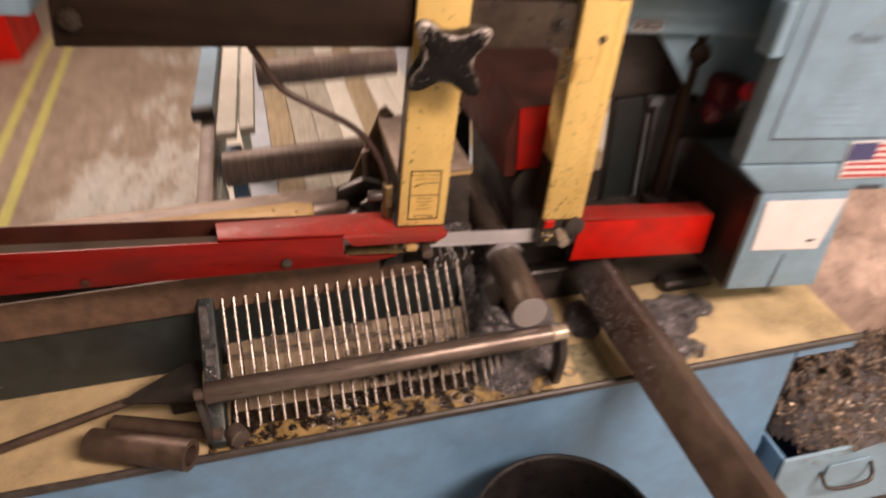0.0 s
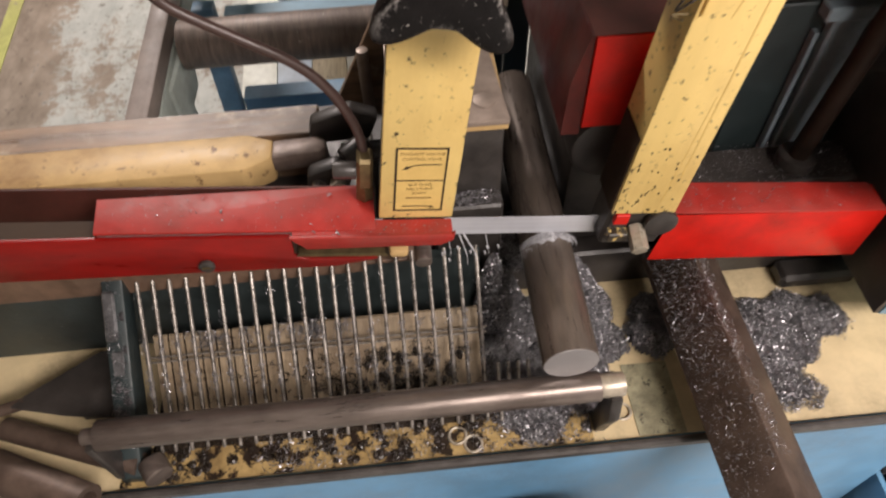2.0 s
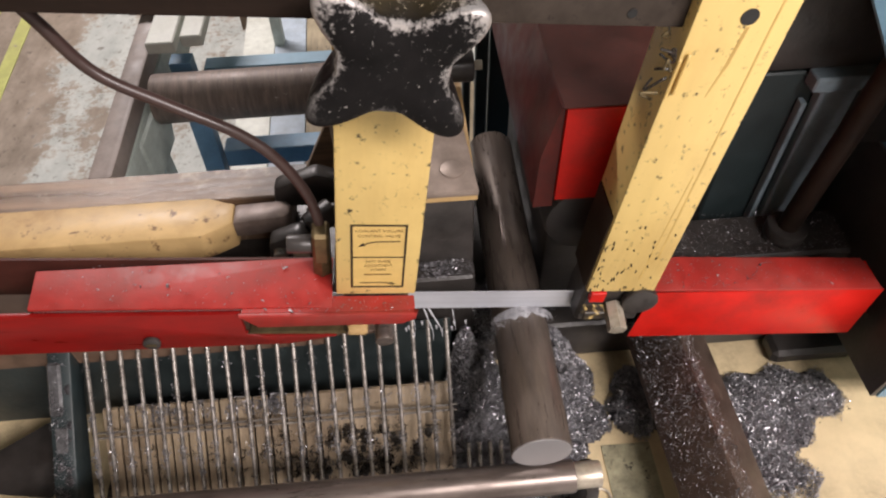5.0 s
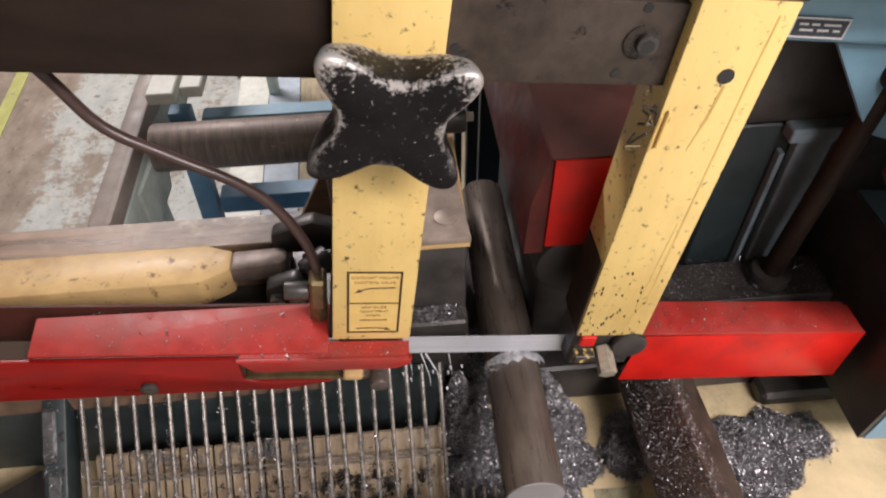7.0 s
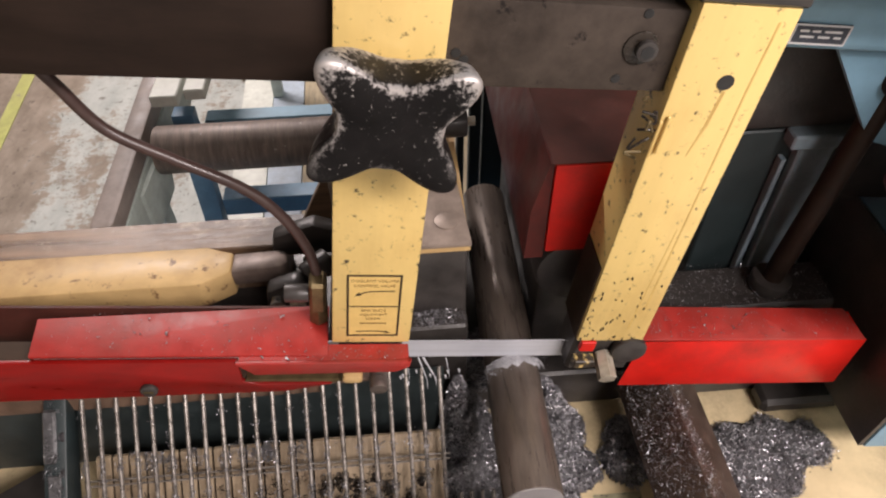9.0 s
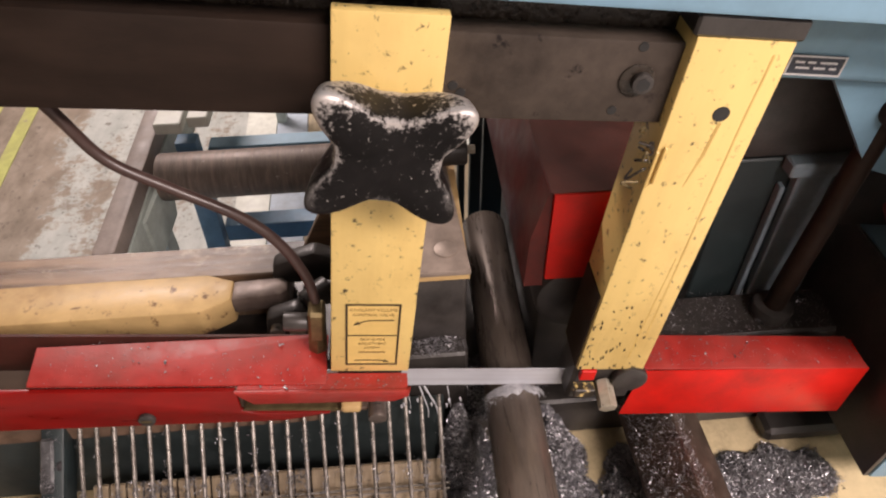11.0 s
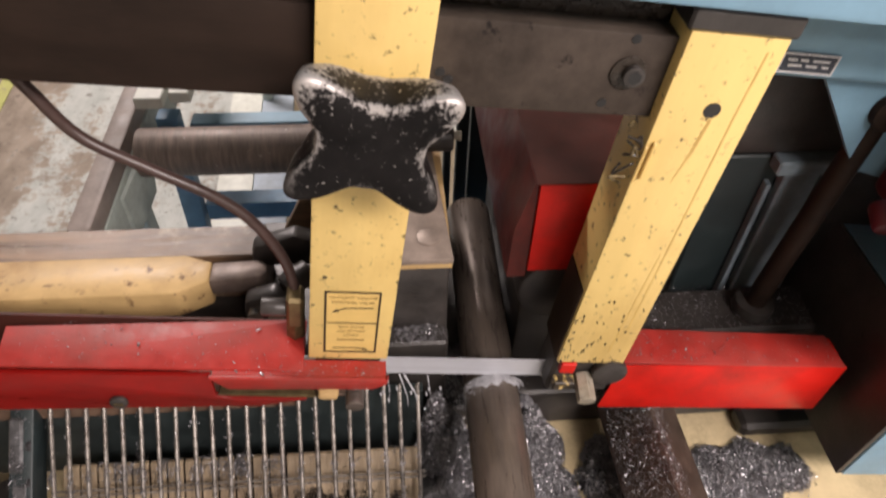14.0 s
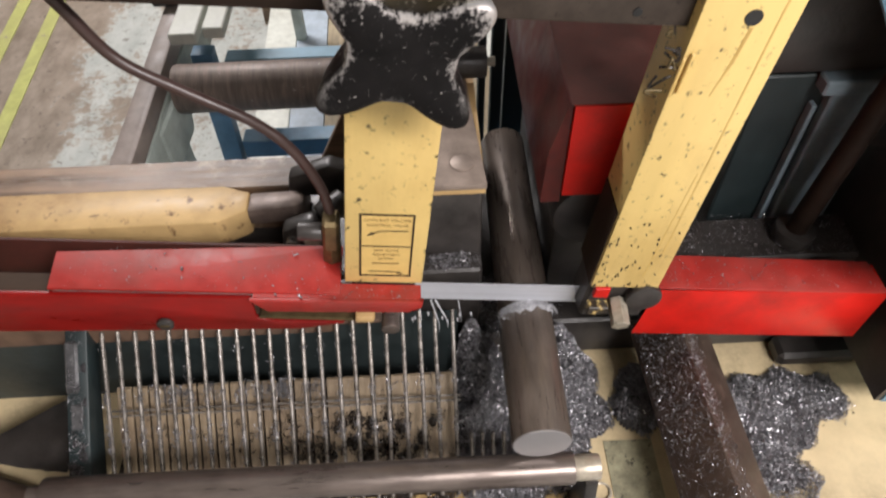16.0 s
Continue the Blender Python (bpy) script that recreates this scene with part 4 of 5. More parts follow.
# ---- levers, hose, rear column ----
def vise_lever():
    t = thing("vise_lever", "yellow painted vise lever with a forked steel clevis", "lever", (-0.13, 0.16, 0.90))
    bm = B()
    prism(bm, [(-0.62, 0.126), (-0.160, 0.126), (-0.134, 0.139), (-0.126, 0.144), (-0.126, 0.174), (-0.136, 0.177), (-0.158, 0.186), (-0.62, 0.186)], "z", 0.917, 0.957, bevel=0.003)
    part("handle", bm, M["handle"], t)
    part("neck", prism(B(), [(-0.1275, 0.144), (-0.070, 0.149), (-0.062, 0.155), (-0.062, 0.170), (-0.070, 0.177), (-0.1275, 0.175)], "z", 0.930, 0.955, bevel=0.004), M["neck"], t, "bare steel neck, paint worn off")
    part("clevis", prism(B(), [(-0.092, 0.898), (-0.060, 0.898), (-0.040, 0.912), (-0.030, 0.945), (-0.050, 0.958), (-0.085, 0.945)], "y", 0.118, 0.140, bevel=0.005), M["black"], t, "chunky black clevis cheek")
    part("clevis", prism(B(), [(-0.085, 0.935), (-0.010, 0.935), (0.004, 0.970), (-0.030, 0.985), (-0.080, 0.968)], "y", 0.182, 0.204, bevel=0.005), M["black"], t, "chunky black clevis cheek")
    part("pin", cyl(B(), (-0.074, 0.108, 0.930), (-0.074, 0.181, 0.930), 0.0085, seg=16, bevel=0.002), M["rod"], t, "bright pin end")
    part("pin_nut", cyl(B(), (-0.050, 0.105, 0.935), (-0.050, 0.1175, 0.935), 0.010, seg=6, bevel=0.001), M["bolt"], t)
    part("shaft", cyl(B(), (-0.045, 0.161, 0.937), (0.0195, 0.161, 0.937), 0.013, seg=20), M["black"], t)
    part("knuckle", cyl(B(), (-0.040, 0.130, 0.955), (-0.012, 0.150, 0.962), 0.015, seg=20, bevel=0.003), M["black"], t)
    return t


vise_lever()


def plank():
    t = thing("wear_plank", "oily brown wooden plank along the machine bed", "plank", (-0.4, 0.22, 0.862))
    part("board", bx(-1.2, -0.075, 0.198, 0.252, 0.864, 0.940, bevel=0.002), M["wood"], t)
    return t


plank()


def rear_column():
    t = thing("rear_column", "grey-green slotted machine column in shadow", "machine column", (0.50, 0.18, 0.725))
    part("ledge", bx(0.335, 0.60, 0.088, 0.1555, 0.8005, 0.893, bevel=0.004), M["black"], t)
    part("web", bx(0.440, 0.585, 0.172, 0.20, 0.725, 1.092, bevel=0.002), M["teal"], t)
    part("rib", bx(0.512, 0.552, 0.157, 0.1715, 0.84, 1.078, bevel=0.002), M["rail_teal"], t)
    part("rib", bx(0.498, 0.504, 0.160, 0.1715, 0.84, 1.06, bevel=0.001), M["rail_teal"], t)
    part("rib", bx(0.571, 0.579, 0.157, 0.1715, 0.84, 1.06, bevel=0.001), M["rail_teal"], t)
    part("cap_plate", bx(0.496, 0.590, 0.150, 0.1715, 1.080, 1.098, bevel=0.002), M["rail_teal"], t)
    part("motor_block", bx(0.40, 0.62, 0.165, 0.40, 1.0985, 1.24, bevel=0.006, seg=2), M["black"], t, "black motor block")


rear_column()


def rear_rod():
    t = thing("cylinder_rod", "rusty brown feed cylinder rod", "rod", (0.520, 0.118, 0.8935))
    part("rod_body", cyl(B(), (0.520, 0.118, 0.894), (0.544, 0.112, 1.25), 0.0125, seg=24), M["beam_dark"], t)
    part("rod_eye", cyl(B(), (0.540, 0.095, 1.195), (0.540, 0.125, 1.195), 0.019, seg=24, bevel=0.002), M["beam_dark"], t)
    part("collar", cyl(B(), (0.520, 0.118, 0.8937), (0.521, 0.118, 0.912), 0.024, seg=28, bevel=0.003), M["black"], t)
    return t


rear_rod()


# ---- infeed side behind the saw ----
def infeed_rail():
    t = thing("infeed_rail", "grey-brown steel rail with a pale green flaking side", "rail", (-0.33, 0.9, 0.0))
    part("top_band", prism(B(), [(-0.347, 0.296), (-0.341, 0.288), (-0.320, 0.288), (-0.314, 0.296), (-0.352, 1.9), (-0.386, 1.9)], "z", 0.868, 0.903, bevel=0.005), M["bare_edge"], t, "bare brown top band with a rounded corner")
    part("side_face", prism(B(), [(-0.343, 0.290), (-0.313, 0.292), (-0.347, 1.9), (-0.383, 1.9)], "z", 0.775, 0.8675, bevel=0.004), M["pale_green"], t, "pale green flaking side face")
    part("side_bulge", prism(B(), [(0.40, 0.776), (0.52, 0.770), (0.535, 0.80), (0.50, 0.855), (0.40, 0.86)], "x", -0.330, -0.309, bevel=0.006), M["pale_green"], t)
    for y in (0.52, 1.8):
        part("leg", bx(-0.372, -0.338, y - 0.02, y + 0.02, 0, 0.7745), M["pale_green"], t)
    return t


infeed_rail()


def floor_lines():
    for x0, x1 in ((-1.330, -1.60), (-1.480, -1.75)):
        bm = prism(B(), [(x0 - 0.026, 0.7), (x0 + 0.026, 0.7), (x1 + 0.026, 4.4), (x1 - 0.026, 4.4)], "z", 0.0005, 0.0035)
        solo("floor_line", bm, M["lime"], "yellow-green marking line taped on the shop floor", "floor marking", (x0, 2.0, 0.0), group="lines on the floor")


floor_lines()


def conveyor():
    t = thing("roller_stand", "blue steel roller stand with rusty rollers", "roller stand", (0.0, 0.7, 0.0))
    for y, x0, x1 in ((0.495, -0.303, 0.105), (1.04, -0.228, 0.17)):
        part("roller", cyl(B(), (x0, y, 0.872), (x1, y, 0.874), 0.038, seg=36, bevel=0.003), M["old_roller"], t, "rusty brown roller")
    for sx, x in ((0.2, -0.304), (-0.2, 0.10)):
        part("leg", prism(B(), [(x, 0.868), (x + 0.036, 0.868), (x + 0.036 - sx * 0.085, 0.0), (x - sx * 0.085, 0.0)], "y", 0.592, 0.622, bevel=0.002), M["frame_blue"], t)
    part("stretcher", bx(-0.267, 0.10, 0.600, 0.64, 0.628, 0.668, bevel=0.002), M["frame_blue"], t)
    part("rail", bx(-0.267, 0.10, 0.640, 0.675, 0.785, 0.822, bevel=0.002), M["pale_blue"], t)
    return t


conveyor()


def flat_bars():
    for x, y0, w, z0, z1, mat in ((-0.372, 0.71, 0.046, 0.9035, 0.932, "pale_blue"), (-0.312, 0.550, 0.043, 0.9145, 0.934, "pale_bar"), (-0.262, 0.565, 0.033, 0.9145, 0.934, "pale_bar")):
        solo("flat_bar", bx(x, x + w, y0, 1.75, z0, z1, bevel=0.002), M[mat], "pale painted flat steel bar lying by the rollers", "steel bar", (x, y0, z0), group="bars lying by the rollers")
    solo("bar_end_cap", bx(-0.374, -0.324, 0.685, 0.709, 0.9035, 0.933, bevel=0.002), M["black"], "black plastic cap on a bar end", "end cap", (-0.365, 0.69, 0.9035))


flat_bars()


def pallet():
    t = thing("pallet", "pale slatted pallet on the floor behind the saw", "pallet", (0.1, 2.0, 0.0))
    rng = random.Random(5)
    for i in range(17):
        x = -0.45 + i * 0.112
        tint = ("pale_bar", "wood_pale", "pale_bar", "slat_grey", "wood_pale", "slat_blue")[(i * 5 + i // 4) % 6]
        part("slat", prism(B(), [(x, 0.95), (x + 0.1095, 0.95), (x - 0.10 + 0.1095, 3.4), (x - 0.10, 3.4)], "z", 0.10, 0.118 + rng.uniform(0, 0.006), bevel=0.002), M[tint], t)
    for y in (1.0, 2.1, 3.3):
        part("bearer", bx(-0.55, 1.43, y, y + 0.09, 0.0, 0.0995), M["wood"], t)
    return t


pallet()


def far_box():
    t = thing("crate", "dark red metal crate on the shop floor", "crate", (-2.3, 4.2, 0.0))
    part("body", bx(-2.75, -1.83, 3.92, 4.5, 0.0, 0.42, bevel=0.01), M["red"], t)
    part("lid", bx(-2.77, -1.81, 3.90, 4.52, 0.4205, 0.45, bevel=0.004), M["red"], t)
    return t


far_box()


# ---- loose things on the deck ----
def offcut_tube():
    t = thing("tube_offcut", "brown steel tube offcut lying on the deck", "tube", (-0.42, -0.13, 0.724))
    a, b = Vector((-0.356, -0.180, 0.764)), Vector((-0.512, -0.108, 0.749))
    d = (b - a).normalized()
    bm = B()
    seg, ro, ri = 40, 0.024, 0.016
    u, v = Vector((0, 0, 1)), d.cross(Vector((0, 0, 1))).normalized()
    loops = []
    for p, r in ((a, ri), (a, ro), (b, ro), (b, ri)):
        loops.append([bm.verts.new(p + (u * math.cos(2 * math.pi * k / seg) + v * math.sin(2 * math.pi * k / seg)) * r) for k in range(seg)])
    for i in range(4):
        p, q = loops[i], loops[(i + 1) % 4]
        for k in range(seg):
            bm.faces.new((p[k], p[(k + 1) % seg], q[(k + 1) % seg], q[k]))
    bmesh.ops.recalc_face_normals(bm, faces=bm.faces[:])
    part("tube_wall", bm, M["rust"], t)
    return t


offcut_tube()
solo("bar_offcut", cyl(B(), (-0.488, -0.066, 0.7395), (-0.312, -0.130, 0.7395), 0.0145, seg=32, bevel=0.0015), M["rust"], "short brown round bar offcut on the deck", "steel bar", (-0.4, -0.075, 0.724))
solo("short_stub", cyl(B(), (-0.287, -0.148, 0.7415), (-0.300, -0.128, 0.7415), 0.0165, seg=32, bevel=0.0015), M["roller"], "short bright-ended steel stub on the deck", "steel bar", (-0.31, -0.12, 0.724))


def paddle():
    t = thing("chip_scoop", "black steel scoop with a long rusty handle", "scoop", (-0.42, -0.03, 0.724))
    part("handle", cyl(B(), (-0.80, -0.115, 0.733), (-0.455, -0.047, 0.765), 0.0075, seg=16), M["rust"], t)
    bm = prism(B(), [(-0.47, -0.055), (-0.455, -0.040), (-0.375, 0.012), (-0.345, 0.012), (-0.345, -0.080), (-0.40, -0.072)], "z", 0.0, 0.004, bevel=0.001)
    bmesh.ops.transform(bm, verts=bm.verts[:], matrix=Matrix.Translation((0, 0, 0.768)) @ pose(0, 0, 0, 0, 0, 0))
    part("blade", bm, M["black"], t)
    part("heel", bx(-0.40, -0.352, -0.06, 0.0, 0.7245, 0.7675, bevel=0.004), M["black"], t)
    return t


paddle()


def washers():
    for x, y in ((0.065, -0.128), (0.083, -0.140), (0.272, -0.118)):
        bm = B()
        n, R, r = 28, 0.0105, 0.0018
        rings = [[bm.verts.new((x + (R + r * math.cos(b)) * math.cos(a), y + (R + r * math.cos(b)) * math.sin(a), 0.7262 + r * math.sin(b))) for b in (2 * math.pi * j / 8 for j in range(8))] for a in (2 * math.pi * i / n for i in range(n))]
        for i in range(n):
            for j in range(8):
                bm.faces.new((rings[i][j], rings[(i + 1) % n][j], rings[(i + 1) % n][(j + 1) % 8], rings[i][(j + 1) % 8]))
        solo("steel_ring", bm, M["bolt"], "small bright steel ring lying on the deck", "ring", (x, y, 0.7245), group="rings on the deck")


washers()


def bucket():
    t = thing("bucket", "black plastic bucket standing before the saw base", "bucket", (0.19, -0.345, 0.0))
    bm = B()
    n = 64
    prof = ((0.125, 0.0), (0.145, 0.58), (0.155, 0.585), (0.155, 0.60), (0.146, 0.602), (0.140, 0.58), (0.120, 0.02), (0.0, 0.02))
    rings = [[bm.verts.new((0.19 + r * math.cos(2 * math.pi * i / n), -0.345 + r * math.sin(2 * math.pi * i / n), z)) for i in range(n)] for r, z in prof[:-1]]
    for a, b in zip(rings, rings[1:]):
        for i in range(n):
            bm.faces.new((a[i], a[(i + 1) % n], b[(i + 1) % n], b[i]))
    bm.faces.new(rings[-1])
    bm.faces.new(rings[0][::-1])
    part("shell", bm, M["bucket"], t)
    bm = B()
    R, r = 0.151, 0.0065
    rings = [[bm.verts.new((0.19 + (R + r * math.cos(b)) * math.cos(a), -0.345 + (R + r * math.cos(b)) * math.sin(a), 0.604 + r * math.sin(b))) for b in (2 * math.pi * j / 8 for j in range(8))] for a in (2 * math.pi * i / n for i in range(n))]
    for i in range(n):
        for j in range(8):
            bm.faces.new((rings[i][j], rings[(i + 1) % n][j], rings[(i + 1) % n][(j + 1) % 8], rings[i][(j + 1) % 8]))
    part("rim", bm, M["bucket"], t, "rolled black rim")
    return t


bucket()


def chip_drawer():
    t = thing("chip_bin", "pale blue chip drawer heaped with brown chips", "chip bin", (0.9, -0.1, 0.0))
    part("front", bx(0.715, 1.25, -0.215, -0.207, 0.24, 0.462, bevel=0.003), M["pale_blue"], t)
    part("side", bx(0.715, 0.723, -0.2065, 0.25, 0.24, 0.46), M["blue"], t)
    part("side", bx(1.242, 1.25, -0.2065, 0.25, 0.24, 0.46), M["blue"], t)
    part("bottom", bx(0.7235, 1.2415, -0.2065, 0.25, 0.24, 0.25), M["blue"], t)
    part("runner", bx(0.715, 1.25, -0.15, 0.25, 0.0, 0.2395), M["black"], t)
    h = part("handle_plate", bx(0.83, 0.93, -0.219, -0.2155, 0.37, 0.415, bevel=0.002), M["pale_blue"], t)
    part("handle", tube(B(), [(0.82, -0.2155, 0.395), (0.825, -0.235, 0.372), (0.85, -0.243, 0.367), (0.91, -0.243, 0.367), (0.935, -0.235, 0.372), (0.94, -0.2155, 0.395)], 0.0045, seg=10), M["black"], t, "black bent handle")
    return t


chip_drawer()


def side_bin():
    t = thing("wrapped_stock", "pinkish film-wrapped bundle beside the deck", "bundle", (1.14, 0.42, 0.0))
    bm = bmesh.new()
    bmesh.ops.create_grid(bm, x_segments=40, y_segments=40, size=0.5)
    for v in bm.verts:
        x, y = v.co.x, v.co.y
        v.co = Vector((1.14 + x * 0.60, 0.42 + y * 0.85, 0.66 + 0.10 * math.exp(-(x * x + y * y) * 6) + 0.05 * noise.fractal((x * 4, y * 4, 3.1), 0.8, 2.0, 4)))
    out = bmesh.ops.extrude_face_region(bm, geom=bm.faces[:])
    for v in out["geom"]:
        if isinstance(v, bmesh.types.BMVert):
            v.co.z = 0.0
    bmesh.ops.recalc_face_normals(bm, faces=bm.faces[:])
    part("wrap", bm, M["drop_cloth"], t)
    return t


side_bin()


# ---- chips ----
def chips(name, label, spots, count, size, seed, rest, bed=True, mat="swarf"):
    """A heap of curled steel chips over round mounds (x, y, radius, height); rest(x, y) gives the surface below."""
    rng = np.random.default_rng(seed)
    def height(x, y):
        h = 0.0
        for sx, sy, r, hh in spots:
            d = math.hypot(x - sx, y - sy) / r
            if d < 1:
                h = max(h, hh * (1 - d * d) * (0.85 + 0.3 * noise.noise((x * 45, y * 45, seed))))
        return h
    verts, faces, beds = [], [], []
    weights = np.array([r * r for _, _, r, _ in spots])
    picks = rng.choice(len(spots), count, p=weights / weights.sum())
    for k in picks:
        sx, sy, r, hh = spots[k]
        a, q = rng.uniform(0, 2 * math.pi), math.sqrt(rng.uniform(0, 1)) * r * rng.choice((1.0, 1.0, 1.06, 1.25))
        if noise.noise((sx * 31 + math.cos(a) * 1.7, sy * 31 + math.sin(a) * 1.7, seed)) * 0.5 + 0.98 < q / r:
            continue
        x, y = sx + q * math.cos(a), sy + q * math.sin(a)
        base = rest(x, y)
        if base is None:
            continue
        z = base + height(x, y) + rng.uniform(0.0, 0.0025)
        s = size * rng.lognormal(0, 0.45)
        w = s * rng.uniform(0.25, 0.5)
        m = Euler(rng.uniform(-1.3, 1.3, 3).tolist()).to_matrix() @ Euler((0, 0, rng.uniform(0, 6.28))).to_matrix()
        curl = rng.uniform(0.2, 0.9)
        first = len(verts)
        for i in range(4):
            u = i / 3 - 0.5
            p = Vector((s * math.sin(u * 2 * curl * 1.5) / (curl * 1.5), 0, s * (math.cos(u * 2 * curl * 1.5) - 1) / curl * 0.6))
            for side in (-0.5, 0.5):
                v = m @ (p + Vector((0, side * w, 0)))
                verts.append((x + v.x, y + v.y, z + max(v.z, -0.0006)))
        for i in range(3):
            f = first + 2 * i
            faces.append((f, f + 1, f + 3, f + 2))
    if bed:
        n = 26
        for sx, sy, r, hh in spots:
            grid = {}
            for i in range(n):
                for j in range(n):
                    x, y = sx + (i / (n - 1) * 2 - 1) * r, sy + (j / (n - 1) * 2 - 1) * r
                    base, h = rest(x, y), height(x, y)
                    if base is not None and h > 0.0015:
                        grid[i, j] = len(verts)
                        verts.append((x, y, base + h - 0.001))
            for (i, j) in grid:
                q = [(i, j), (i + 1, j), (i + 1, j + 1), (i, j + 1)]
                if all(c in grid for c in q):
                    faces.append(tuple(grid[c] for c in q))
                    beds.append(len(faces) - 1)
    mesh = bpy.data.meshes.new(name)
    c0 = Vector((spots[0][0], spots[0][1], 0))
    mesh.from_pydata([(v[0] - c0.x, v[1] - c0.y, v[2]) for v in verts], [], faces)
    mesh.materials.append(M[mat])
    mesh.materials.append(M["sludge" if mat == "sludge" else "swarf_bed"])
    for k in beds:
        mesh.polygons[k].material_index = 1
        mesh.polygons[k].use_smooth = True
    ob = new(name, mesh)
    ob.location = c0
    return tagged(ob, label, "metal chips", kind="stuff")


def deck_level(x, y):
    return 0.7245 if -0.152 < y < 0.10 else None


def bar_top(x, y):
    d = x - (0.387 - (y + 0.156) * 0.052) + 0.0033
    if not -0.043 < d < 0.022:
        return None
    return 0.8395 + (d * 1.148 if d < 0 else -d * 0.871) + (y + 0.156) * 0.056


chips("metal_chips", "heap of silvery steel chips beside the round bar", [(0.240, 0.0, 0.042, 0.045), (0.243, 0.046, 0.032, 0.098), (0.234, 0.062, 0.030, 0.105), (0.252, 0.035, 0.045, 0.065), (0.238, -0.055, 0.034, 0.025), (0.272, -0.02, 0.034, 0.020), (0.232, -0.095, 0.026, 0.010), (0.225, 0.02, 0.04, 0.07)], 40000, 0.0014, 3, deck_level)
chips("metal_chips", "heap of silvery steel chips under the cut", [(0.132, 0.012, 0.030, 0.13), (0.126, 0.034, 0.026, 0.145), (0.150, 0.040, 0.030, 0.10), (0.130, -0.03, 0.042, 0.055), (0.150, -0.06, 0.045, 0.035), (0.165, -0.10, 0.05, 0.012), (0.175, -0.03, 0.05, 0.03), (0.165, 0.015, 0.045, 0.06), (0.158, -0.085, 0.045, 0.026), (0.19, -0.07, 0.045, 0.028)], 60000, 0.0014, 4, deck_level)
chips("metal_chips", "heap of silvery chips spread on the cream deck", [(0.490, -0.015, 0.045, 0.022), (0.535, -0.01, 0.045, 0.018), (0.575, -0.01, 0.035, 0.014), (0.470, -0.055, 0.05, 0.010), (0.515, -0.045, 0.045, 0.008), (0.482, -0.100, 0.040, 0.004), (0.510, -0.115, 0.025, 0.002), (0.44, -0.02, 0.045, 0.02)], 50000, 0.0014, 5, deck_level)
chips("metal_chips", "silvery steel chips strewn over the square bar", [(0.360, 0.03, 0.05, 0.014), (0.352, 0.0, 0.06, 0.007), (0.345, -0.03, 0.06, 0.004), (0.350, -0.07, 0.06, 0.0), (0.352, -0.16, 0.10, 0.0)], 16000, 0.0009, 6, bar_top, bed=False)
chips("metal_chips", "steel chips drifted below the square bar", [(0.338, -0.015, 0.036, 0.035), (0.345, 0.02, 0.030, 0.030), (0.425, 0.025, 0.030, 0.03)], 14000, 0.0014, 16, deck_level)
chips("metal_chips", "sparse steel chips along the deck lip", [(0.20, -0.135, 0.05, 0.003), (0.12, -0.135, 0.05, 0.003), (0.0, -0.135, 0.05, 0.002), (-0.12, -0.135, 0.06, 0.002)], 6000, 0.0015, 7, deck_level, bed=False)
chips("oily_sludge", "black oily sludge clinging to the deck under the grate", [(random.uniform(-0.29, 0.12), random.uniform(-0.145, -0.10), random.uniform(0.004, 0.010), random.uniform(0.002, 0.006)) for i in range(60)] + [(random.uniform(-0.10, 0.06), random.uniform(-0.09, -0.04), random.uniform(0.006, 0.016), random.uniform(0.002, 0.006)) for i in range(60)], 8000, 0.0018, 8, deck_level, mat="sludge")


def slat_level(x, y):
    return 0.8085 - (0.006 - y) * 0.952 if -0.075 < y < 0.006 and -0.29 < x < 0.11 else None


def plate_level(x, y):
    return 0.8965 + (y - 0.05) * 0.795 if -0.140 < y < 0.048 and -0.333 < x < -0.310 else None


drift = random.Random(14)
chips("metal_chips", "wet chips and grime stuck on the grate's side plate", [(drift.uniform(-0.332, -0.311), drift.uniform(-0.13, 0.045), drift.uniform(0.004, 0.011), drift.uniform(0.001, 0.003)) for i in range(34)], 1600, 0.0010, 63, plate_level)
chips("oily_sludge", "black oily sludge splashed over the tan slats", [(drift.gauss(-0.01, 0.045), drift.uniform(-0.070, -0.030), drift.uniform(0.004, 0.011), drift.uniform(0.001, 0.003)) for i in range(70)] + [(drift.uniform(-0.28, 0.09), drift.uniform(-0.065, -0.005), drift.uniform(0.002, 0.005), 0.001) for i in range(90)], 9000, 0.0014, 61, slat_level, mat="sludge")
chips("metal_chips", "row of silvery chips caught along the upper slat edge", [(drift.uniform(-0.27, -0.06), drift.uniform(-0.008, 0.004), drift.uniform(0.004, 0.009), drift.uniform(0.002, 0.005)) for i in range(26)] + [(drift.uniform(-0.06, 0.09), drift.uniform(-0.006, 0.004), drift.uniform(0.003, 0.005), 0.002) for i in range(8)], 5200, 0.0011, 62, slat_level, bed=False)


def bed_level(x, y):
    return 0.8005


def ledge_level(x, y):
    return 0.8935 if 0.09 < y < 0.156 else None


chips("metal_chips", "steel chips drifted between the vise jaws", [(0.165, 0.10, 0.045, 0.035), (0.20, 0.12, 0.05, 0.02), (0.155, 0.09, 0.03, 0.06)], 12000, 0.0014, 51, bed_level)
chips("metal_chips", "wet steel chips at the foot of the machine column", [(0.365, 0.120, 0.040, 0.022), (0.43, 0.125, 0.05, 0.010), (0.50, 0.125, 0.05, 0.006), (0.56, 0.12, 0.04, 0.006)], 2200, 0.0011, 52, ledge_level, bed=False)


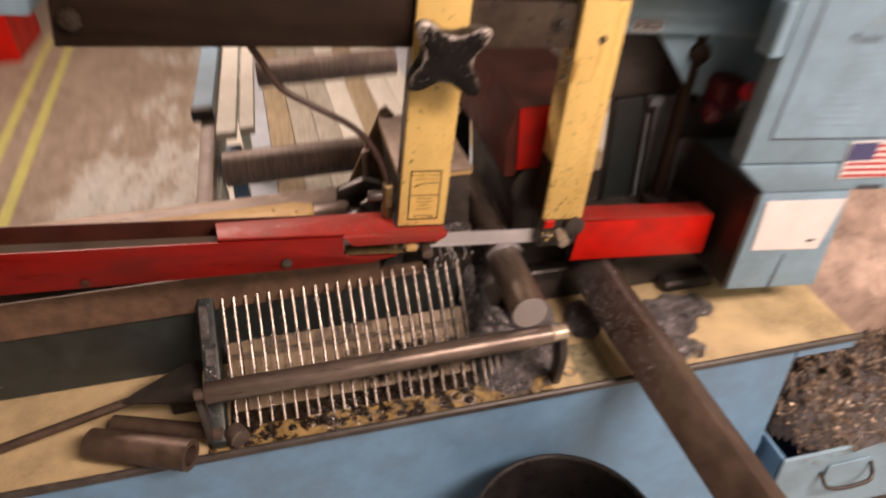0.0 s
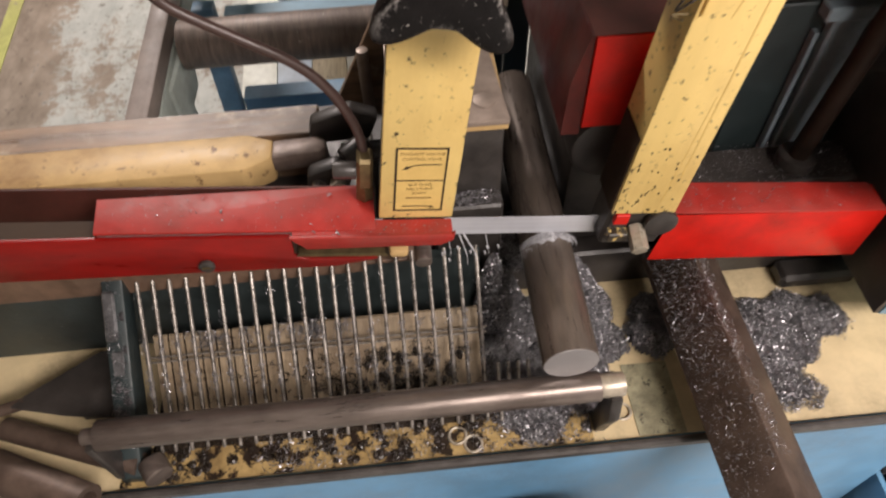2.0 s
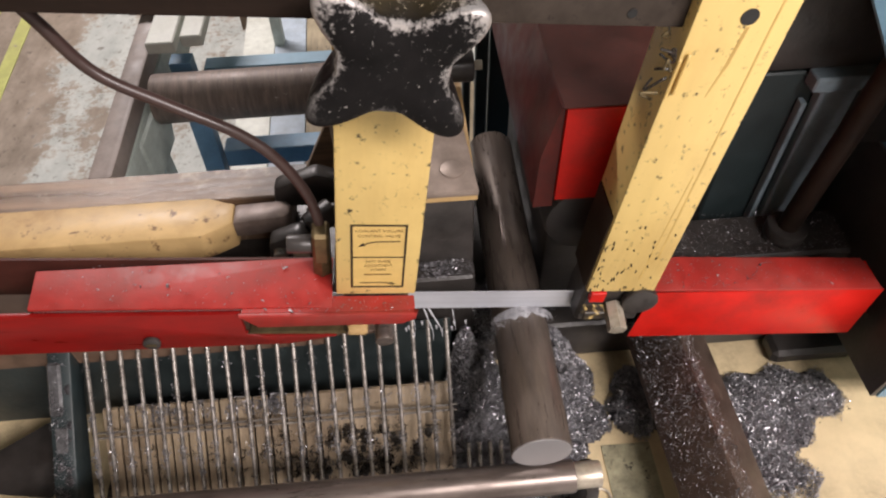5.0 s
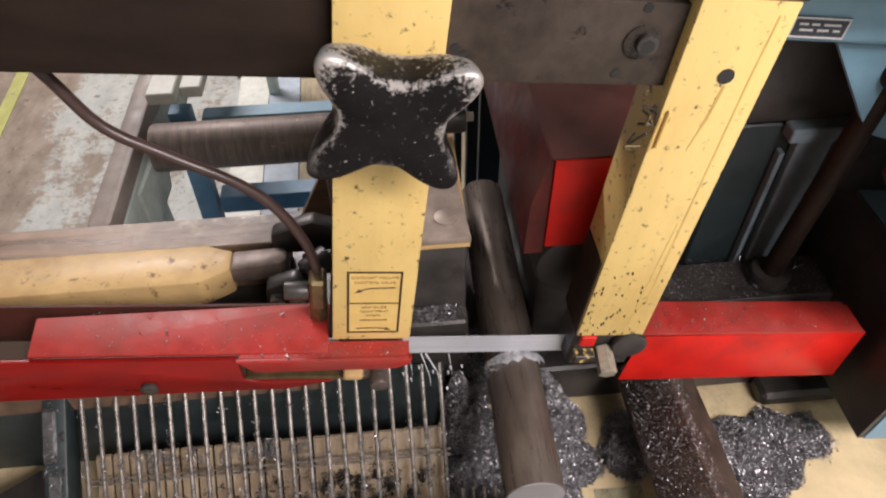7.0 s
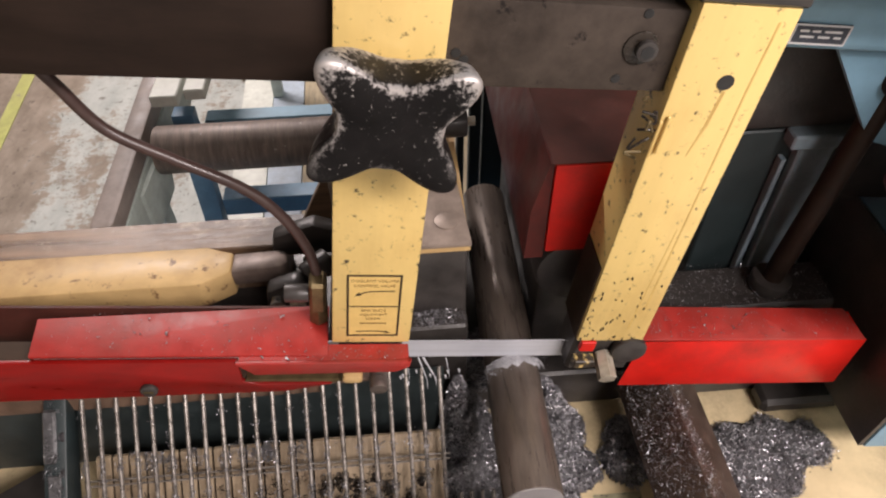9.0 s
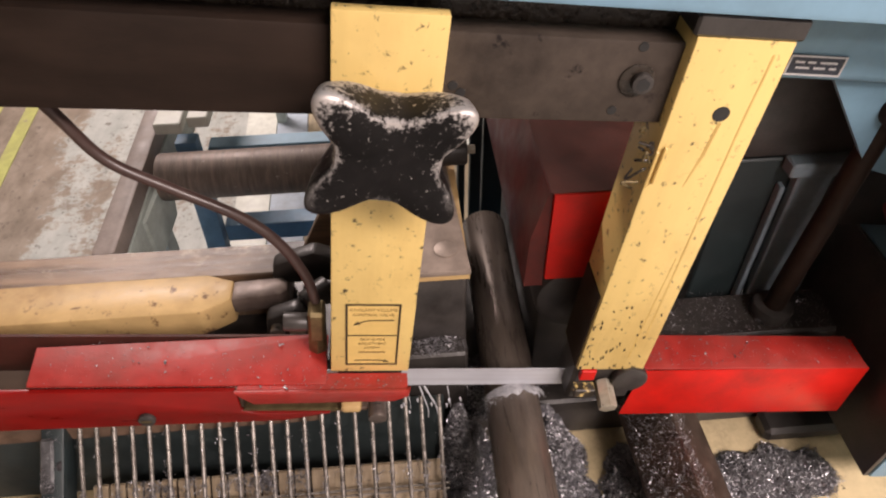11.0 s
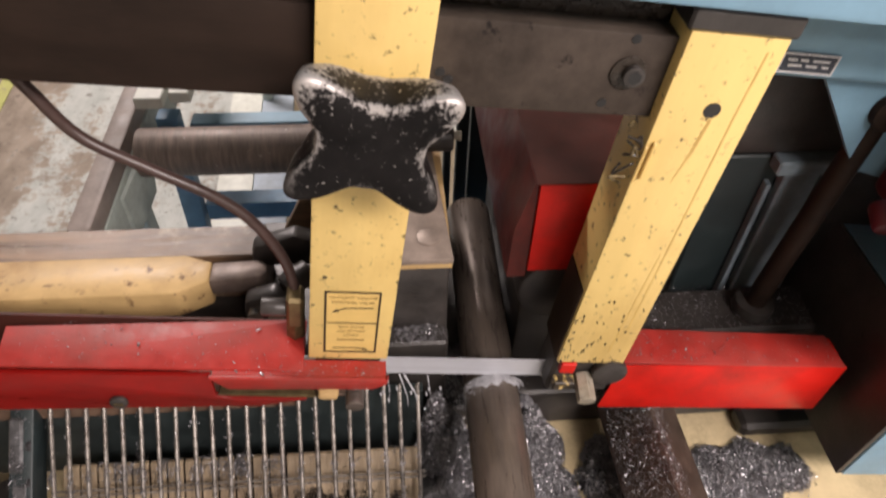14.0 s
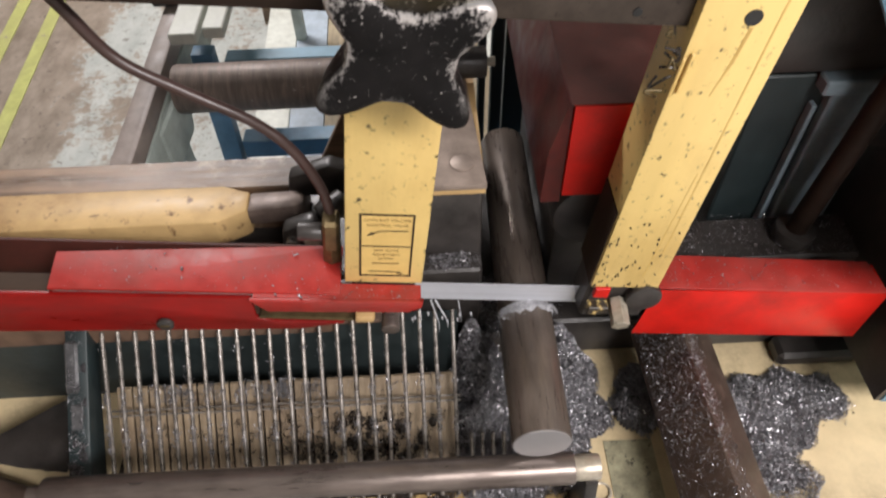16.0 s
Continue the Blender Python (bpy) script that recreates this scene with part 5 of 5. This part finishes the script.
def toe_level(x, y):
    return 0.9255 if 0.066 < y < 0.089 and 0.062 < x < 0.141 else None


chips("metal_chips", "fine steel chips caught on the vise jaw", [(0.12, 0.078, 0.035, 0.004), (0.09, 0.078, 0.03, 0.002)], 2600, 0.0012, 53, toe_level, bed=False)


def tray_level(x, y):
    return 0.45


chips("brown_chips", "heap of brown rusty chips in the open bin", [(0.95, -0.02, 0.22, 0.13), (0.83, -0.09, 0.12, 0.12), (1.08, -0.05, 0.17, 0.13), (0.80, 0.05, 0.10, 0.12)], 20000, 0.0045, 9, tray_level, mat="brown_swarf")


def guard_chips(name, label, x0, x1, y0, y1, z, count, seed):
    rng = np.random.default_rng(seed)
    verts, faces = [], []
    for _ in range(count):
        x, y = rng.uniform(x0, x1), y0 + (y1 - y0) * rng.beta(1.0, 1.4)
        s, a = 0.00052 * rng.lognormal(0, 0.5), rng.uniform(0, 6.28)
        m = Euler((rng.uniform(-0.6, 0.6), rng.uniform(-0.6, 0.6), a)).to_matrix()
        first = len(verts)
        for px, py, pz in ((-1, -0.4, 0), (0, -0.4, 0.5), (1, -0.4, 0), (1, 0.4, 0), (0, 0.4, 0.5), (-1, 0.4, 0)):
            v = m @ Vector((px * s, py * s, pz * s))
            verts.append((x + v.x, y + v.y, z + abs(v.z) + 0.0002))
        faces += [(first, first + 1, first + 4, first + 5), (first + 1, first + 2, first + 3, first + 4)]
    mesh = bpy.data.meshes.new(name)
    mesh.from_pydata([(v[0] - x0, v[1] - y0, v[2] - z) for v in verts], [], faces)
    mesh.materials.append(M["swarf"])
    ob = new(name, mesh)
    ob.matrix_world = HEAD @ Matrix.Translation((x0, y0, z))
    return tagged(ob, label, "metal chips", kind="stuff")


guard_chips("metal_chips", "fine chips scattered on the red guard", -0.26, -0.01, -0.012, 0.040, 1.0005, 170, 21)
guard_chips("metal_chips", "fine chips scattered on the square red guard", 0.33, 0.575, 0.010, 0.047, 0.9937, 330, 22)
guard_chips("metal_chips", "fine chips along the folded red lip", -0.08, 0.072, -0.020, -0.002, 0.9992, 160, 23)


def rod_clumps():
    """Small clumps of chips caught on the grate rods."""
    rng = np.random.default_rng(31)
    verts, faces = [], []
    for _ in range(430):
        i = rng.integers(0, 22)
        u = rng.choice((rng.normal(0.40, 0.03), rng.normal(0.62, 0.03), rng.uniform(0.1, 0.95)))
        cx, cy, cz = -0.296 + i * 0.0191, 0.044 - 0.156 * u, 0.8845 - 0.1555 * u
        for _ in range(int(rng.integers(4, 16))):
            p = Vector((cx, cy, cz)) + Vector(rng.normal(0, 0.0022, 3).tolist())
            m = Euler(rng.uniform(0, 6.28, 3).tolist()).to_matrix()
            first = len(verts)
            for q in ((-1, -0.5, 0), (0, -0.5, 0.6), (1, -0.5, 0), (1, 0.5, 0), (0, 0.5, 0.6), (-1, 0.5, 0)):
                verts.append(tuple(p + m @ (Vector(q) * 0.0011)))
            faces += [(first, first + 1, first + 4, first + 5), (first + 1, first + 2, first + 3, first + 4)]
    mesh = bpy.data.meshes.new("metal_chips")
    mesh.from_pydata(verts, [], faces)
    mesh.materials.append(M["swarf"])
    tagged(new("metal_chips", mesh), "small clumps of chips caught on the grate rods", "metal chips", kind="stuff")


rod_clumps()


# ---- blade and coolant ----
def saw_blade():
    """A toothed band; it is held in the head's own tilted axes."""
    bm = B()
    y0, y1, top, root, pitch = 0.0275, 0.0287, 0.9645, 0.9375, 0.004
    n = 195
    x = -0.50
    ups, downs = [], []
    for i in range(n + 1):
        xi = x + i * pitch
        for y, up, dn in ((y0, ups, downs),):
            up.append((xi, top))
            dn += [(xi, root), (xi + pitch * 0.75, root - 0.0014)]
    outline = [(x, top), (x + n * pitch, top)] + downs[:2 * n][::-1]
    prism(bm, outline, "y", y0, y1)
    return part("saw_blade", bm, M["blade"], HEAD_THING, "bright grey steel band saw blade")


BLADE = saw_blade()


def coolant():
    t = thing("coolant_spray", "milky white coolant running off the blade", "coolant", (0.11, 0.024, 0.942), head=True)
    rng = random.Random(9)
    for i, (x, dx, drop) in enumerate(((0.078, 0.004, 0.016), (0.091, 0.012, 0.034), (0.096, 0.016, 0.026), (0.121, 0.004, 0.014))):
        r = 0.0007 + 0.0004 * (i % 3)
        part("trickle", tube(B(), [(x, 0.024, 0.941), (x + dx * 0.5, 0.017, 0.938 - drop * 0.3), (x + dx * 0.9, 0.011, 0.938 - drop * 0.65), (x + dx, 0.008, 0.938 - drop)], lambda u, r=r: r * (1 - 0.7 * u) * (0.6 + 0.4 * abs(math.sin(9 * u + r * 9000))), seg=8), M["foam"], t)
    for i in range(9):
        x, z = 0.072 + rng.uniform(0, 0.07), 0.936 - rng.uniform(0, 0.03)
        part("droplet", cyl(B(), (x, 0.014, z), (x + 0.001, 0.012, z - 0.004), 0.0014, 0.0007, seg=8, bevel=0.0003), M["foam"], t)
    return t


COOLANT = coolant()


def kerf_chips():
    """Pale wet chips clinging where the blade enters the bar."""
    rng = np.random.default_rng(41)
    verts, faces = [], []
    for _ in range(2000):
        u = rng.uniform(-1.0, 1.0)
        x = 0.189 + u * 0.034
        top = 0.8857 + math.sqrt(max(0.0, 0.0305 ** 2 - (u * 0.030) ** 2))
        p = Vector((x, 0.0265 - abs(rng.normal(0, 0.0035)) * (1.5 - u), top + 0.0004 + abs(rng.normal(0, 0.0006))))
        m = Euler(rng.uniform(0, 6.28, 3).tolist()).to_matrix()
        s = 0.00042 * rng.lognormal(0, 0.4)
        first = len(verts)
        for q in ((-1, -0.5, 0), (0, -0.5, 0.6), (1, -0.5, 0), (1, 0.5, 0), (0, 0.5, 0.6), (-1, 0.5, 0)):
            verts.append(tuple(p + m @ (Vector(q) * s) - Vector((0.189, 0.02, 0.91))))
        faces += [(first, first + 1, first + 4, first + 5), (first + 1, first + 2, first + 3, first + 4)]
    mesh = bpy.data.meshes.new("kerf_chips")
    mesh.from_pydata(verts, [], faces)
    mesh.materials.append(M["foam"])
    ob = new("kerf_chips", mesh)
    ob.location = (0.189, 0.02, 0.91)
    tagged(ob, "pale wet chips clinging where the blade meets the bar", "metal chips", kind="stuff")


kerf_chips()


def foam_patch():
    """A wet milky film lying over the top of the bar where the blade enters."""
    bm = B()
    n, m, grid = 28, 10, {}
    for i in range(n):
        a = radians(-74 + 148 * i / (n - 1))
        reach = 0.008 + 0.008 * noise.noise((i * 0.33, 2.7, 0.0)) + 0.006 * (1 - (i / (n - 1)))
        for j in range(m):
            u = j / (m - 1)
            lift = 0.0304 + 0.0012 * (1 - u) * (1.0 + 0.5 * noise.noise((i * 0.6, j * 0.7, 1.0)))
            grid[i, j] = bm.verts.new((0.1885 + lift * math.sin(a), 0.0272 - reach * u, 0.8857 + lift * math.cos(a)))
    for i in range(n - 1):
        for j in range(m - 1):
            bm.faces.new((grid[i, j], grid[i, j + 1], grid[i + 1, j + 1], grid[i + 1, j]))
    solo("coolant_film", bm, M["foam"], "milky coolant film on the bar at the cut", "coolant", (0.1885, 0.02, 0.916), kind="stuff")


foam_patch()


# ---- movement ----
def motions():
    at = lambda x, y, z: HEAD @ Matrix.Translation((x, y, z))
    walk(BLADE, [(0.0, pose(0.0, 0, 0)), (8.0, pose(0.05, 0, 0)), (16.0, pose(0.10, 0, 0))])
    walk(COOLANT, [(t / 2, at(0.11 + 0.002 * math.sin(t * 2.3), 0.024 + 0.001 * math.sin(t * 3.1), 0.942)) for t in range(33)])


motions()
